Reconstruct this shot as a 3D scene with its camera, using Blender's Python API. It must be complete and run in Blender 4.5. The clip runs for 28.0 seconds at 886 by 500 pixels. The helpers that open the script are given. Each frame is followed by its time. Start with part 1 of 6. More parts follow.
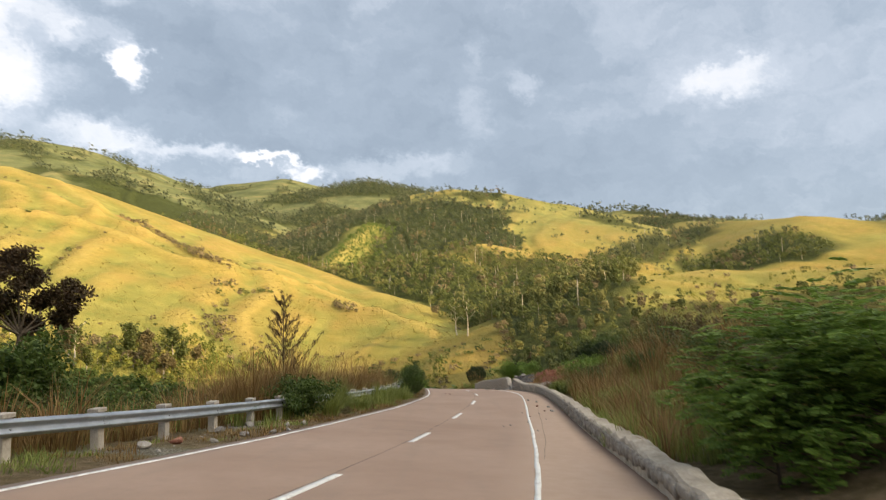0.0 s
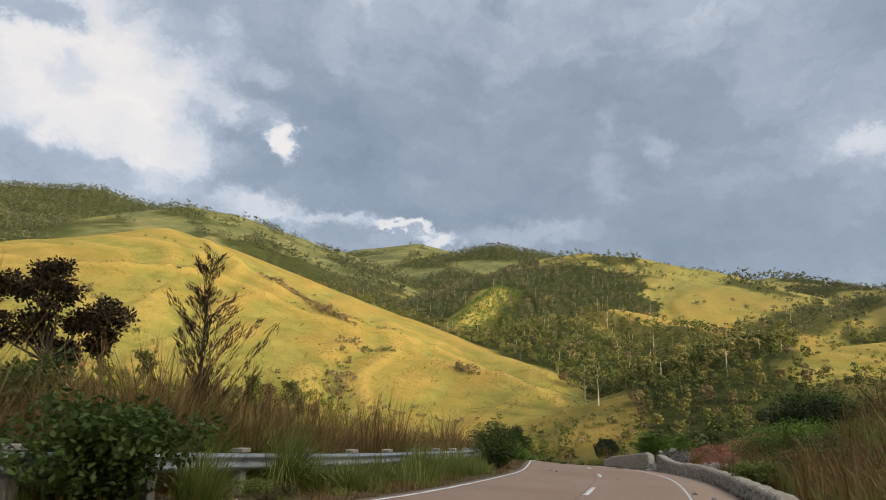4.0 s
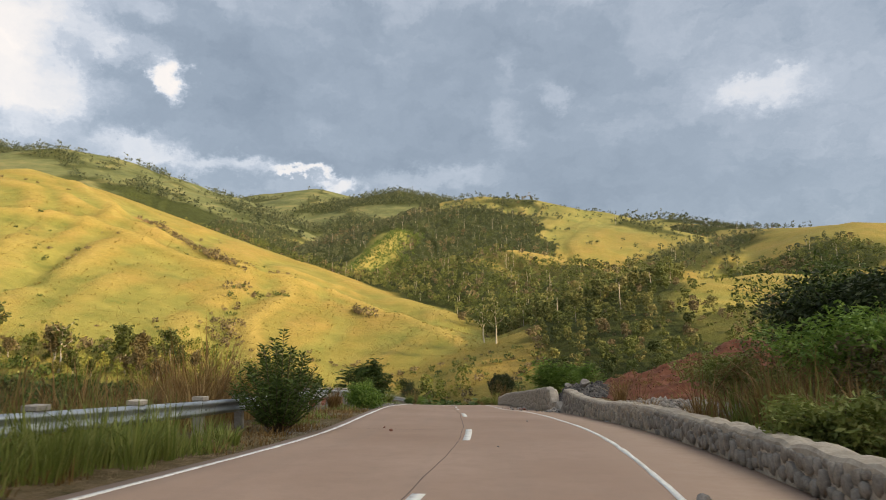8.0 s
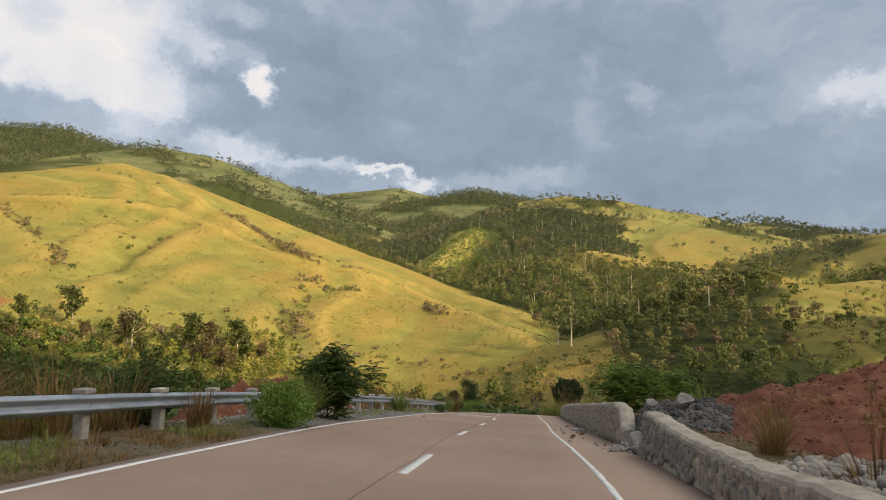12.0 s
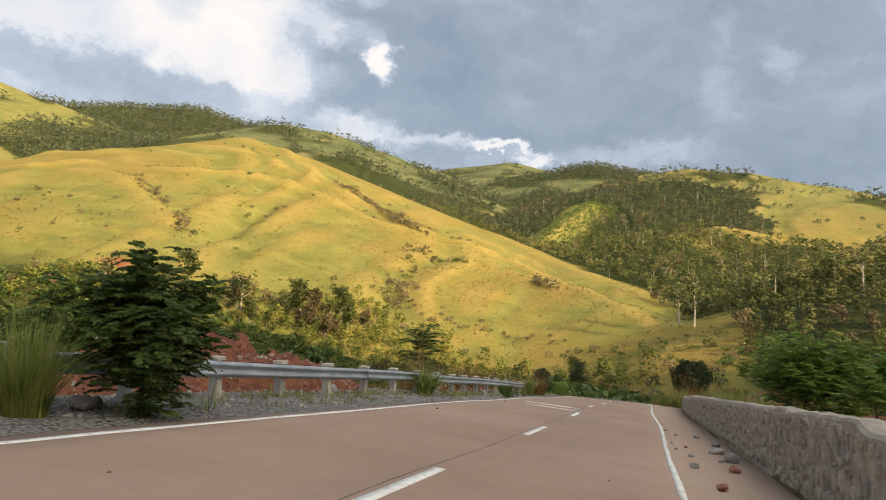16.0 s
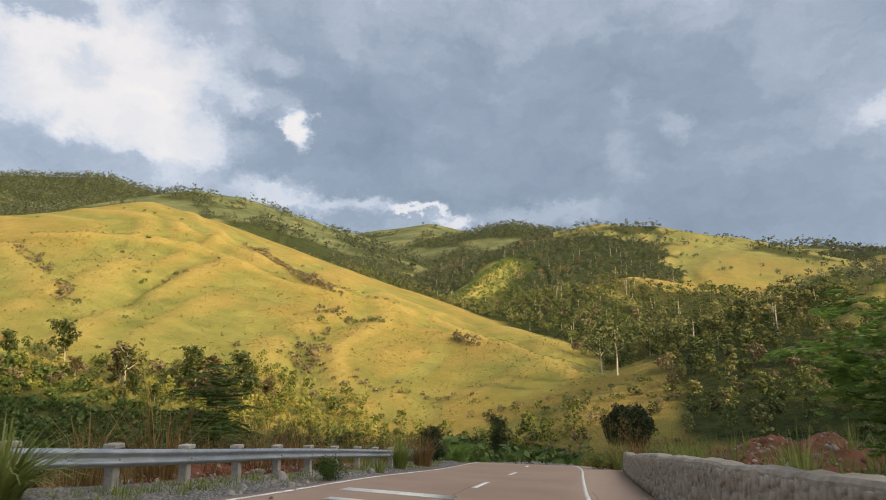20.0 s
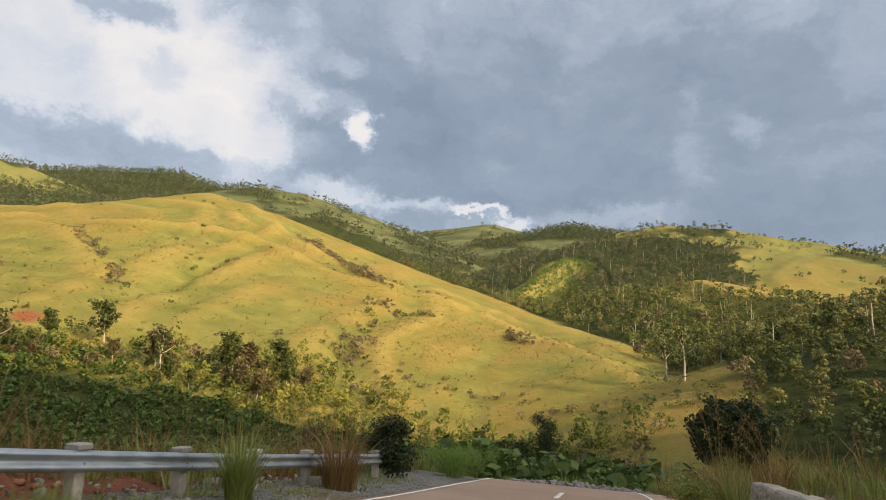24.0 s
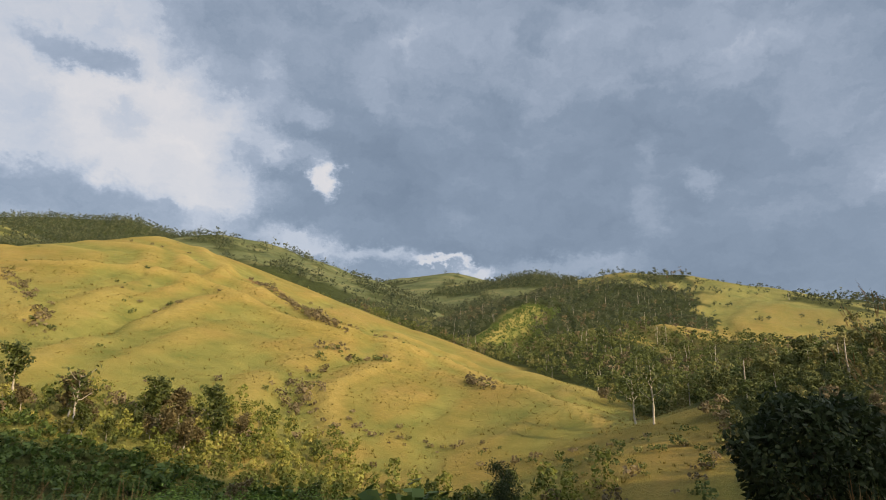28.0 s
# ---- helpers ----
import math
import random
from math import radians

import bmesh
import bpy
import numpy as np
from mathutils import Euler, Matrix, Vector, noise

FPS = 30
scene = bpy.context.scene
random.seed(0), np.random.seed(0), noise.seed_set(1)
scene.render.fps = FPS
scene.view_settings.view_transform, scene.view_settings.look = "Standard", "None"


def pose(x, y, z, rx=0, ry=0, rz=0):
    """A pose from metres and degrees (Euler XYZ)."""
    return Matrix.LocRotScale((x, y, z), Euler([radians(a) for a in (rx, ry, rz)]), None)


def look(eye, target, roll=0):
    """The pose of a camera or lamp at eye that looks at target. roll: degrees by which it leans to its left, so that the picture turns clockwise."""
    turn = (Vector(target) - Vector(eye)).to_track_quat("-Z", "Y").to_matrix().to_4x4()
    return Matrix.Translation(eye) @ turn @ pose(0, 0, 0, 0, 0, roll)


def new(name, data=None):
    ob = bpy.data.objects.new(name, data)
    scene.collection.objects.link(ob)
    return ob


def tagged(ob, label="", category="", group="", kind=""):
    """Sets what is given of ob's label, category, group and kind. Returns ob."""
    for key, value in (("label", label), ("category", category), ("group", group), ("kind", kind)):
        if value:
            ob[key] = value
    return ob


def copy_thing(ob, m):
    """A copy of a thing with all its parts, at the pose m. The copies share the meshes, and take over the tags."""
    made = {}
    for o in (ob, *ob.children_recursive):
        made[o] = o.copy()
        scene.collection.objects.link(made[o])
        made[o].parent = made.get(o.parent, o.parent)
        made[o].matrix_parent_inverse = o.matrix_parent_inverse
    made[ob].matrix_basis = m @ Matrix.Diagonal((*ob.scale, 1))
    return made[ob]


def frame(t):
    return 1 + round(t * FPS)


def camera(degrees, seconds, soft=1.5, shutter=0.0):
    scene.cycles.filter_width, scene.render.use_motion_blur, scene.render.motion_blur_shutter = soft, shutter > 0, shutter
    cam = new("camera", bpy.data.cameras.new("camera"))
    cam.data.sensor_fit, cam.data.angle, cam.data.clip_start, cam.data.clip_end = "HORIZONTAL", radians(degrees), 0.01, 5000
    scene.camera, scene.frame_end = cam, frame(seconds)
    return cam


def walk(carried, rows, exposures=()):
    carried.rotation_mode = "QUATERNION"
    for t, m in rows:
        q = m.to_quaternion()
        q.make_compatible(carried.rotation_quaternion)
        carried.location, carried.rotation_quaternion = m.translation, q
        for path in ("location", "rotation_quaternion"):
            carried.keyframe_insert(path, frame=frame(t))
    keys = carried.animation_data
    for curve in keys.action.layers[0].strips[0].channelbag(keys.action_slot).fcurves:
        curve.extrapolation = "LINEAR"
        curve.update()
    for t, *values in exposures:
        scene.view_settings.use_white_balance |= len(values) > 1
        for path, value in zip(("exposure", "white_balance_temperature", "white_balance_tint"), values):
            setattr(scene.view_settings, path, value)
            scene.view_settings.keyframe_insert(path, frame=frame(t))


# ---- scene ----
# Camera: seconds, eye, yaw, pitch, roll
cam = camera(69.0, 28.0, soft=0.95, shutter=0.3)
ROWS = [
    (0, -0.00, -0.00, 1.30, 0.00, 6.90, 1.67),
    (0.5, 0.23, 1.89, 1.12, 4.58, 10.18, 0.45),
    (1, 0.46, 3.79, 0.94, 10.91, 8.42, 1.13),
    (1.5, 0.66, 5.71, 0.75, 14.03, 8.29, 0.43),
    (2, 0.82, 7.67, 0.56, 9.66, 8.49, 0.08),
    (2.5, 0.94, 9.68, 0.36, 8.83, 10.31, -0.20),
    (4.5, 1.13, 17.48, -0.34, 13.00, 12.86, -1.16),
    (5, 1.16, 19.29, -0.48, 13.80, 7.82, -0.35),
    (5.5, 1.21, 21.09, -0.60, 13.72, 7.97, -1.15),
    (6, 1.31, 22.93, -0.73, 15.99, 10.86, -1.06),
    (6.5, 1.48, 24.82, -0.86, 12.97, 10.60, -0.91),
    (7, 1.71, 26.74, -0.99, 8.35, 12.03, 1.13),
    (7.5, 1.97, 28.62, -1.12, 2.81, 9.52, 2.48),
    (8, 2.26, 30.40, -1.23, 2.80, 8.01, 1.11),
    (8.5, 2.56, 32.06, -1.32, 6.79, 6.87, 0.04),
    (9, 2.86, 33.62, -1.39, 8.73, 6.99, -2.14),
    (9.5, 3.14, 35.15, -1.46, 12.81, 6.81, -3.14),
    (10, 3.39, 36.71, -1.54, 13.81, 7.63, -2.57),
    (10.5, 3.59, 38.35, -1.63, 16.17, 7.46, -1.35),
    (11, 3.74, 40.05, -1.72, 12.65, 8.01, -1.58),
    (11.5, 3.87, 41.77, -1.82, 9.18, 8.65, -0.52),
    (12, 3.96, 43.48, -1.92, 9.83, 8.09, -1.08),
    (12.5, 4.03, 45.15, -2.02, 12.94, 7.55, -3.15),
    (14.5, 4.08, 51.69, -2.43, 18.90, 7.86, -3.69),
    (15, 4.03, 53.36, -2.55, 18.09, 7.46, -2.91),
    (15.5, 3.97, 55.06, -2.68, 15.91, 6.78, -2.58),
    (16, 3.91, 56.80, -2.81, 19.95, 5.57, -3.11),
    (16.5, 3.85, 58.57, -2.94, 21.95, 6.45, -3.38),
    (17, 3.78, 60.37, -3.07, 20.85, 4.88, -1.74),
    (17.5, 3.72, 62.19, -3.21, 19.16, 5.94, -1.26),
    (18, 3.65, 63.99, -3.36, 9.83, 5.52, 2.79),
    (18.5, 3.58, 65.78, -3.53, 9.60, 7.73, 3.15),
    (19, 3.51, 67.56, -3.71, 12.72, 11.31, 1.73),
    (19.5, 3.45, 69.35, -3.90, 10.57, 13.73, 1.65),
    (20, 3.41, 71.16, -4.08, 13.12, 11.32, 0.04),
    (20.5, 3.37, 73.01, -4.26, 15.83, 12.73, -3.06),
    (21, 3.33, 74.92, -4.43, 20.32, 15.26, -3.36),
    (21.5, 3.27, 76.92, -4.59, 23.39, 16.49, -0.24),
    (23.5, 2.64, 85.74, -5.31, 20.08, 10.67, -3.38),
    (24, 2.38, 87.93, -5.51, 18.49, 11.32, -2.31),
    (24.5, 2.11, 90.02, -5.72, 19.92, 9.97, -3.17),
    (25, 1.83, 92.01, -5.93, 17.89, 12.28, -3.48),
    (25.5, 1.58, 93.94, -6.14, 18.29, 13.61, -1.67),
    (26, 1.39, 95.84, -6.34, 15.13, 14.17, -0.85),
    (26.5, 1.26, 97.73, -6.53, 18.52, 14.35, -3.00),
    (27, 1.20, 99.61, -6.70, 15.50, 13.00, -1.51),
    (27.5, 1.17, 101.49, -6.87, 16.49, 15.73, -2.77),
    (28, 1.17, 103.38, -7.03, 15.33, 15.83, -1.49),
]


def aim(x, y, z, yaw, pitch, roll):
    a, b = radians(yaw), radians(pitch)
    ahead = Vector((-math.sin(a) * math.cos(b), math.cos(a) * math.cos(b), math.sin(b)))
    eye = Vector((x, y, z))
    return look(eye, eye + ahead, -roll)


walk(cam, [(r[0], aim(*r[1:])) for r in ROWS],
     [(0, 0.70, 7100, 10), (1, 0.33, 6950, 10), (2, 0.20, 6850, 10), (6, 0.23, 6850, 10), (7, 0.08, 6750, 10), (8, 0.37, 7050, 10), (9, 0.41, 7000, 10), (12, 0.23, 6900, 10), (15, 0.33, 6950, 10), (17, 0.49, 7080, 10), (19, 0.20, 6800, 10), (20, 0.25, 6750, 10), (21, 0.02, 6500, 10), (24, 0.23, 6850, 10), (25, 0.23, 6850, 10), (27, 0.10, 6750, 10), (28, -0.04, 6500, 10)])
# ---- light: low sun behind the viewer, broken cloud ----
SUN_EL, SUN_AZ = radians(19), radians(112)   # azimuth from +y towards +x
scene.view_settings.exposure = 0.0
world = bpy.data.worlds.new("sky")
scene.world = world
world.use_nodes = True
wn, wl = world.node_tree.nodes, world.node_tree.links
wn.clear()


def wmath(op, a, b=None, c=None):
    n = wn.new("ShaderNodeMath")
    n.operation = op
    for i, v in enumerate((a, b, c)):
        if v is None:
            continue
        if isinstance(v, (int, float)):
            n.inputs[i].default_value = v
        else:
            wl.new(v, n.inputs[i])
    return n.outputs[0]


def wramp(fac, stops):
    n = wn.new("ShaderNodeValToRGB")
    n.color_ramp.elements[0].position, n.color_ramp.elements[0].color = stops[0][0], (*stops[0][1], 1)
    n.color_ramp.elements[1].position, n.color_ramp.elements[1].color = stops[-1][0], (*stops[-1][1], 1)
    for p, c in stops[1:-1]:
        e = n.color_ramp.elements.new(p)
        e.color = (*c, 1)
    wl.new(fac, n.inputs[0])
    return n.outputs[0]


wcoord = wn.new("ShaderNodeTexCoord")
wsep = wn.new("ShaderNodeSeparateXYZ")
wl.new(wcoord.outputs["Generated"], wsep.inputs[0])
WX, WY, WZ = wsep.outputs
sky_tex = wn.new("ShaderNodeTexSky")
sky_tex.sky_type = "NISHITA"
sky_tex.sun_disc = False
sky_tex.sun_elevation, sky_tex.sun_rotation = SUN_EL, SUN_AZ
sky_bg = wn.new("ShaderNodeBackground")
sky_bg.inputs[1].default_value = 0.12
wl.new(sky_tex.outputs[0], sky_bg.inputs[0])


def wnoise(scale, detail, rough, stretch, seed, warp=0.0):
    """Cloud noise on a flat layer seen from below: direction divided by its height."""
    m = wn.new("ShaderNodeMapping")
    m.inputs["Location"].default_value = seed
    m.inputs["Scale"].default_value = stretch
    wl.new(CLOUD_VEC, m.inputs[0])
    n = wn.new("ShaderNodeTexNoise")
    n.inputs["Scale"].default_value, n.inputs["Detail"].default_value = scale, detail
    n.inputs["Roughness"].default_value, n.inputs["Distortion"].default_value = rough, warp
    wl.new(m.outputs[0], n.inputs["Vector"])
    return n.outputs[0]


# azimuth (turning left positive) and elevation, as plain angles
AZ = wmath("ARCTAN2", wmath("MULTIPLY", WX, -1.0), WY)
EL = wmath("ARCSINE", WZ)
wcomb = wn.new("ShaderNodeCombineXYZ")
wl.new(AZ, wcomb.inputs[0])
wl.new(wmath("MULTIPLY", EL, 1.25), wcomb.inputs[1])
CLOUD_VEC = wcomb.outputs[0]


def wvec(a, b, k):
    """A vector moved by another, times k."""
    n = wn.new("ShaderNodeVectorMath")
    n.operation = "MULTIPLY_ADD"
    wl.new(b, n.inputs[0])
    n.inputs[1].default_value = (k, k, 0)
    wl.new(a, n.inputs[2])
    return n.outputs[0]


def wcolour_noise(scale, detail, rough, vec, shift):
    """Three noises at once, about zero, to push the clouds' outlines about."""
    n = wn.new("ShaderNodeTexNoise")
    n.inputs["Scale"].default_value, n.inputs["Detail"].default_value, n.inputs["Roughness"].default_value = scale, detail, rough
    m = wn.new("ShaderNodeMapping")
    m.inputs["Location"].default_value = shift
    wl.new(vec, m.inputs[0])
    wl.new(m.outputs[0], n.inputs["Vector"])
    v = wn.new("ShaderNodeVectorMath")
    v.operation = "SUBTRACT"
    wl.new(n.outputs["Color"], v.inputs[0])
    v.inputs[1].default_value = (.5, .5, .5)
    return v.outputs[0]


# outlines: broad billows, then ragged edges
warped = wvec(CLOUD_VEC, wcolour_noise(7.0, 3, .5, CLOUD_VEC, (2.3, 4.1, 0)), .07)
warped = wvec(warped, wcolour_noise(20.0, 8, .7, CLOUD_VEC, (9.3, 1.1, 0)), .105)
wsplit = wn.new("ShaderNodeSeparateXYZ")
wl.new(warped, wsplit.inputs[0])
WAZ, WEL = wsplit.outputs[0], wsplit.outputs[1]
CLOUD_VEC = warped


def blob(az, el, ra, re, soft=.6):
    """1 inside an ellipse of the warped sky, falling to 0 round it."""
    a = wmath("DIVIDE", wmath("SUBTRACT", WAZ, radians(az)), radians(ra))
    e = wmath("DIVIDE", wmath("SUBTRACT", WEL, radians(el * 1.25)), radians(re * 1.25))
    d = wmath("SQRT", wmath("ADD", wmath("MULTIPLY", a, a), wmath("MULTIPLY", e, e)))
    n = wn.new("ShaderNodeMapRange")
    n.interpolation_type = "SMOOTHSTEP"
    n.inputs[1].default_value, n.inputs[2].default_value = 1.0 + soft, max(0.0, 1.0 - soft)
    n.inputs[3].default_value, n.inputs[4].default_value = 0.0, 1.0
    wl.new(d, n.inputs[0])
    return n.outputs[0]


big = wnoise(4.0, 6, 0.5, (1, 1.3, 1), (3.1, 1.7, 0.0))
fine = wnoise(13.0, 7, 0.6, (1, 1.4, 1), (7.7, 4.2, 0.0))
# the cloud layer, laid one over another: azimuth, elevation, half width, half height, lightness, cover, softness of the edge
PALE = ((54.6, 27.7, 17.0, 7.5, .74, .8, .7), (55.2, 19.8, 13.0, 6.0, .68, .8, .6), (40.5, 23.6, 7.5, 6.2, .86, 1, .4), (36.5, 19.7, 4.2, 3.2, .84, 1, .4), (35.3, 26.2, 4.5, 3.0, .68, .9, .5),
        (46.2, 25.8, 4.8, 2.2, .84, .9, .5), (38.0, 16.4, 5.0, 1.4, .55, .8, .6), (.8, 33.2, 3.0, 2.8, .44, .7, .8), (11.0, 34.4, 2.0, 3.0, .44, .7, .8))
BELLIES = ((34.0, 32.0, 7.5, 5.0, .35, .9, .6), (23.1, 21.2, 10.5, 5.0, .14, .9, .55), (8.7, 22.6, 7.5, 5.5, .20, .8, .7), (-6.7, 21.6, 12.0, 6.0, .19, .8, .7), (14.3, 16.4, 9.5, 1.1, .15, .9, .6), (2.3, 15.9, 6.5, 1.2, .20, .8, .6),
           (-10.9, 13.2, 10.5, 2.8, .13, .9, .8), (47.5, 27.7, 4.2, 1.3, .36, .9, .6), (44.1, 23.6, 2.1, 1.5, .50, .7, .6), (49.4, 17.0, 10.0, 2.1, .38, 1, .5), (40.8, 17.5, 1.9, .6, .42, .9, .5))
EAST = ((-29.7, 19.2, 14.0, 4.5, .37, .8, .7), (-24.9, 19.3, 3.8, 1.3, .60, .9, .8), (-22.0, 25.0, 6.5, 1.5, .42, .8, .7), (-7.7, 20.4, 1.3, .9, .46, .8, .7), (-25.0, 12.1, 16.5, 3.5, .20, .8, .8), (-34.4, 13.2, 6.0, 3.0, .36, .7, .8))
KNOTS = ((26.5, 21.1, 1.3, 1.4, .90, 1, .6), (28.5, 23.1, 2.2, 1.0, .52, .7, .8), (31.3, 23.3, 1.6, 1.2, .62, .8, .8), (32.7, 30.3, 1.3, 1.1, .56, .7, .9), (28.2, 26.7, 1.5, .9, .58, .8, .9), (22.3, 29.1, 1.0, 1.9, .43, .7, .9),
         (-3.4, 18.6, 1.3, 2.3, .40, .8, 1.0), (-3.5, 24.0, .8, 1.7, .36, .8, .9), (-7.5, 21.0, 1.4, .8, .36, .7, .9))
RIM = ((29.4, 15.7, 3.5, 1.3, .56, .9, .6), (22.4, 15.2, 5.5, .7, .58, .9, .7), (4.3, 14.5, 7.0, .9, .46, .9, .6), (15.8, 13.9, 2.3, .6, .40, .9, .5), (15.3, 15.0, 2.4, .4, .84, 1, .6), (12.1, 14.1, 1.8, .6, .74, .9, .7))
tone = wmath("ADD", wmath("MULTIPLY", wmath("SUBTRACT", big, 0.5), 0.35), 0.32)
for b in (*PALE, *BELLIES, *EAST, *KNOTS, *RIM):
    cover_ = wmath("MULTIPLY", blob(*b[:4], b[6]), float(b[5]))
    tone = wmath("ADD", tone, wmath("MULTIPLY", wmath("SUBTRACT", b[4], tone), cover_))
tone = wmath("ADD", tone, wmath("MULTIPLY", wmath("SUBTRACT", fine, 0.5), 0.42))
tone = wmath("ADD", tone, wmath("MULTIPLY", wmath("SUBTRACT", big, 0.5), 0.30))
cloud = wramp(tone, [(0.0, (0.185, 0.24, 0.325)), (0.26, (0.265, 0.33, 0.43)), (0.47, (0.395, 0.46, 0.57)), (0.58, (0.55, 0.60, 0.695)), (0.74, (0.69, 0.70, 0.745)), (0.95, (0.81, 0.785, 0.79))])
cloud_bg = wn.new("ShaderNodeBackground")
# the sky towards the sun, out of sight, brightened and warmed as added fill light
dot = wmath("ADD", wmath("MULTIPLY", WX, math.sin(SUN_AZ)), wmath("MULTIPLY", WY, math.cos(SUN_AZ)))
bright = wn.new("ShaderNodeMapRange")
bright.interpolation_type = "SMOOTHSTEP"
for i, v in enumerate((.34, .95, 1.0, 8.8)):
    bright.inputs[i + 1].default_value = v
wl.new(wmath("ADD", dot, wmath("MULTIPLY", WZ, .35)), bright.inputs[0])
wl.new(bright.outputs[0], cloud_bg.inputs[1])
warm = wramp(wmath("MULTIPLY", wmath("SUBTRACT", bright.outputs[0], 1.0), .22), [(0.0, (1, 1, 1)), (1.0, (1.0, .80, .58))])
tint = wn.new("ShaderNodeMix")
tint.data_type, tint.blend_type = "RGBA", "MULTIPLY"
tint.inputs[0].default_value = 1.0
wl.new(cloud, tint.inputs[6])
wl.new(warm, tint.inputs[7])
wl.new(tint.outputs[2], cloud_bg.inputs[0])
wmixs = wn.new("ShaderNodeMixShader")
wmixs.inputs[0].default_value = 0.9
wl.new(sky_bg.outputs[0], wmixs.inputs[1])
wl.new(cloud_bg.outputs[0], wmixs.inputs[2])
wout = wn.new("ShaderNodeOutputWorld")
wl.new(wmixs.outputs[0], wout.inputs[0])

sun_data = bpy.data.lights.new("sun", "SUN")
sun_data.energy, sun_data.angle, sun_data.color = 5.0, radians(0.6), (1.0, 0.735, 0.42)
sun = new("sun", sun_data)
sun_way = Vector((math.sin(SUN_AZ) * math.cos(SUN_EL), math.cos(SUN_AZ) * math.cos(SUN_EL), math.sin(SUN_EL)))
sun.matrix_world = look(sun_way * 300, (0, 0, 0))
# ---- materials ----
class Nodes:
    """A small builder for node materials."""

    def __init__(self, name, rough=.8, metal=0.0, spec=.3):
        self.mat = bpy.data.materials.new(name)
        self.mat.use_nodes = True
        self.n, self.l = self.mat.node_tree.nodes, self.mat.node_tree.links
        self.bsdf = self.n["Principled BSDF"]
        self.bsdf.inputs["Roughness"].default_value = rough
        self.bsdf.inputs["Metallic"].default_value = metal
        self.bsdf.inputs["Specular IOR Level"].default_value = spec
        self.pos = self.n.new("ShaderNodeNewGeometry").outputs["Position"]
        self.obj = self.n.new("ShaderNodeTexCoord").outputs["Object"]

    def noise(self, scale, detail=4, rough=.55, vec=None, stretch=None, warp=0.0):
        n = self.n.new("ShaderNodeTexNoise")
        n.inputs["Scale"].default_value, n.inputs["Detail"].default_value = scale, detail
        n.inputs["Roughness"].default_value, n.inputs["Distortion"].default_value = rough, warp
        v = vec or self.pos
        if stretch:
            m = self.n.new("ShaderNodeMapping")
            m.inputs["Scale"].default_value = stretch
            self.l.new(v, m.inputs[0])
            v = m.outputs[0]
        self.l.new(v, n.inputs["Vector"])
        return n.outputs[0]

    def voronoi(self, scale, feature="F1", vec=None):
        n = self.n.new("ShaderNodeTexVoronoi")
        n.feature = feature
        n.inputs["Scale"].default_value = scale
        self.l.new(vec or self.pos, n.inputs["Vector"])
        return n

    def ramp(self, fac, *stops):
        n = self.n.new("ShaderNodeValToRGB")
        e = n.color_ramp.elements
        e[0].position, e[0].color = stops[0][0], (*stops[0][1], 1)
        e[1].position, e[1].color = stops[-1][0], (*stops[-1][1], 1)
        for p, c in stops[1:-1]:
            e.new(p).color = (*c, 1)
        self.l.new(fac, n.inputs[0])
        return n.outputs[0]

    def level(self, fac, lo, hi, a=0.0, b=1.0):
        n = self.n.new("ShaderNodeMapRange")
        for i, v in enumerate((lo, hi, a, b)):
            n.inputs[i + 1].default_value = v
        self.l.new(fac, n.inputs[0])
        return n.outputs[0]

    def mix(self, fac, a, b, kind="MIX"):
        n = self.n.new("ShaderNodeMix")
        n.data_type, n.blend_type = "RGBA", kind
        for s, v in ((n.inputs[0], fac), (n.inputs[6], a), (n.inputs[7], b)):
            if isinstance(v, (int, float)):
                s.default_value = v
            elif isinstance(v, tuple):
                s.default_value = (*v, 1)
            else:
                self.l.new(v, s)
        return n.outputs[2]

    def math(self, op, a, b=0.0):
        n = self.n.new("ShaderNodeMath")
        n.operation = op
        for s, v in zip(n.inputs, (a, b)):
            if isinstance(v, (int, float)):
                s.default_value = v
            else:
                self.l.new(v, s)
        return n.outputs[0]

    def attr(self, name):
        n = self.n.new("ShaderNodeAttribute")
        n.attribute_name = name
        return n.outputs["Fac"]

    def island(self):
        return self.n.new("ShaderNodeNewGeometry").outputs["Random Per Island"]

    def each(self):
        return self.n.new("ShaderNodeObjectInfo").outputs["Random"]

    def color(self, c):
        if isinstance(c, tuple):
            self.bsdf.inputs["Base Color"].default_value = (*c, 1)
        else:
            self.l.new(c, self.bsdf.inputs["Base Color"])
        return self

    def rough(self, v):
        self.l.new(v, self.bsdf.inputs["Roughness"])
        return self

    def bump(self, h, strength=.4, dist=.05):
        n = self.n.new("ShaderNodeBump")
        n.inputs["Strength"].default_value, n.inputs["Distance"].default_value = strength, dist
        self.l.new(h, n.inputs["Height"])
        self.l.new(n.outputs[0], self.bsdf.inputs["Normal"])
        return self


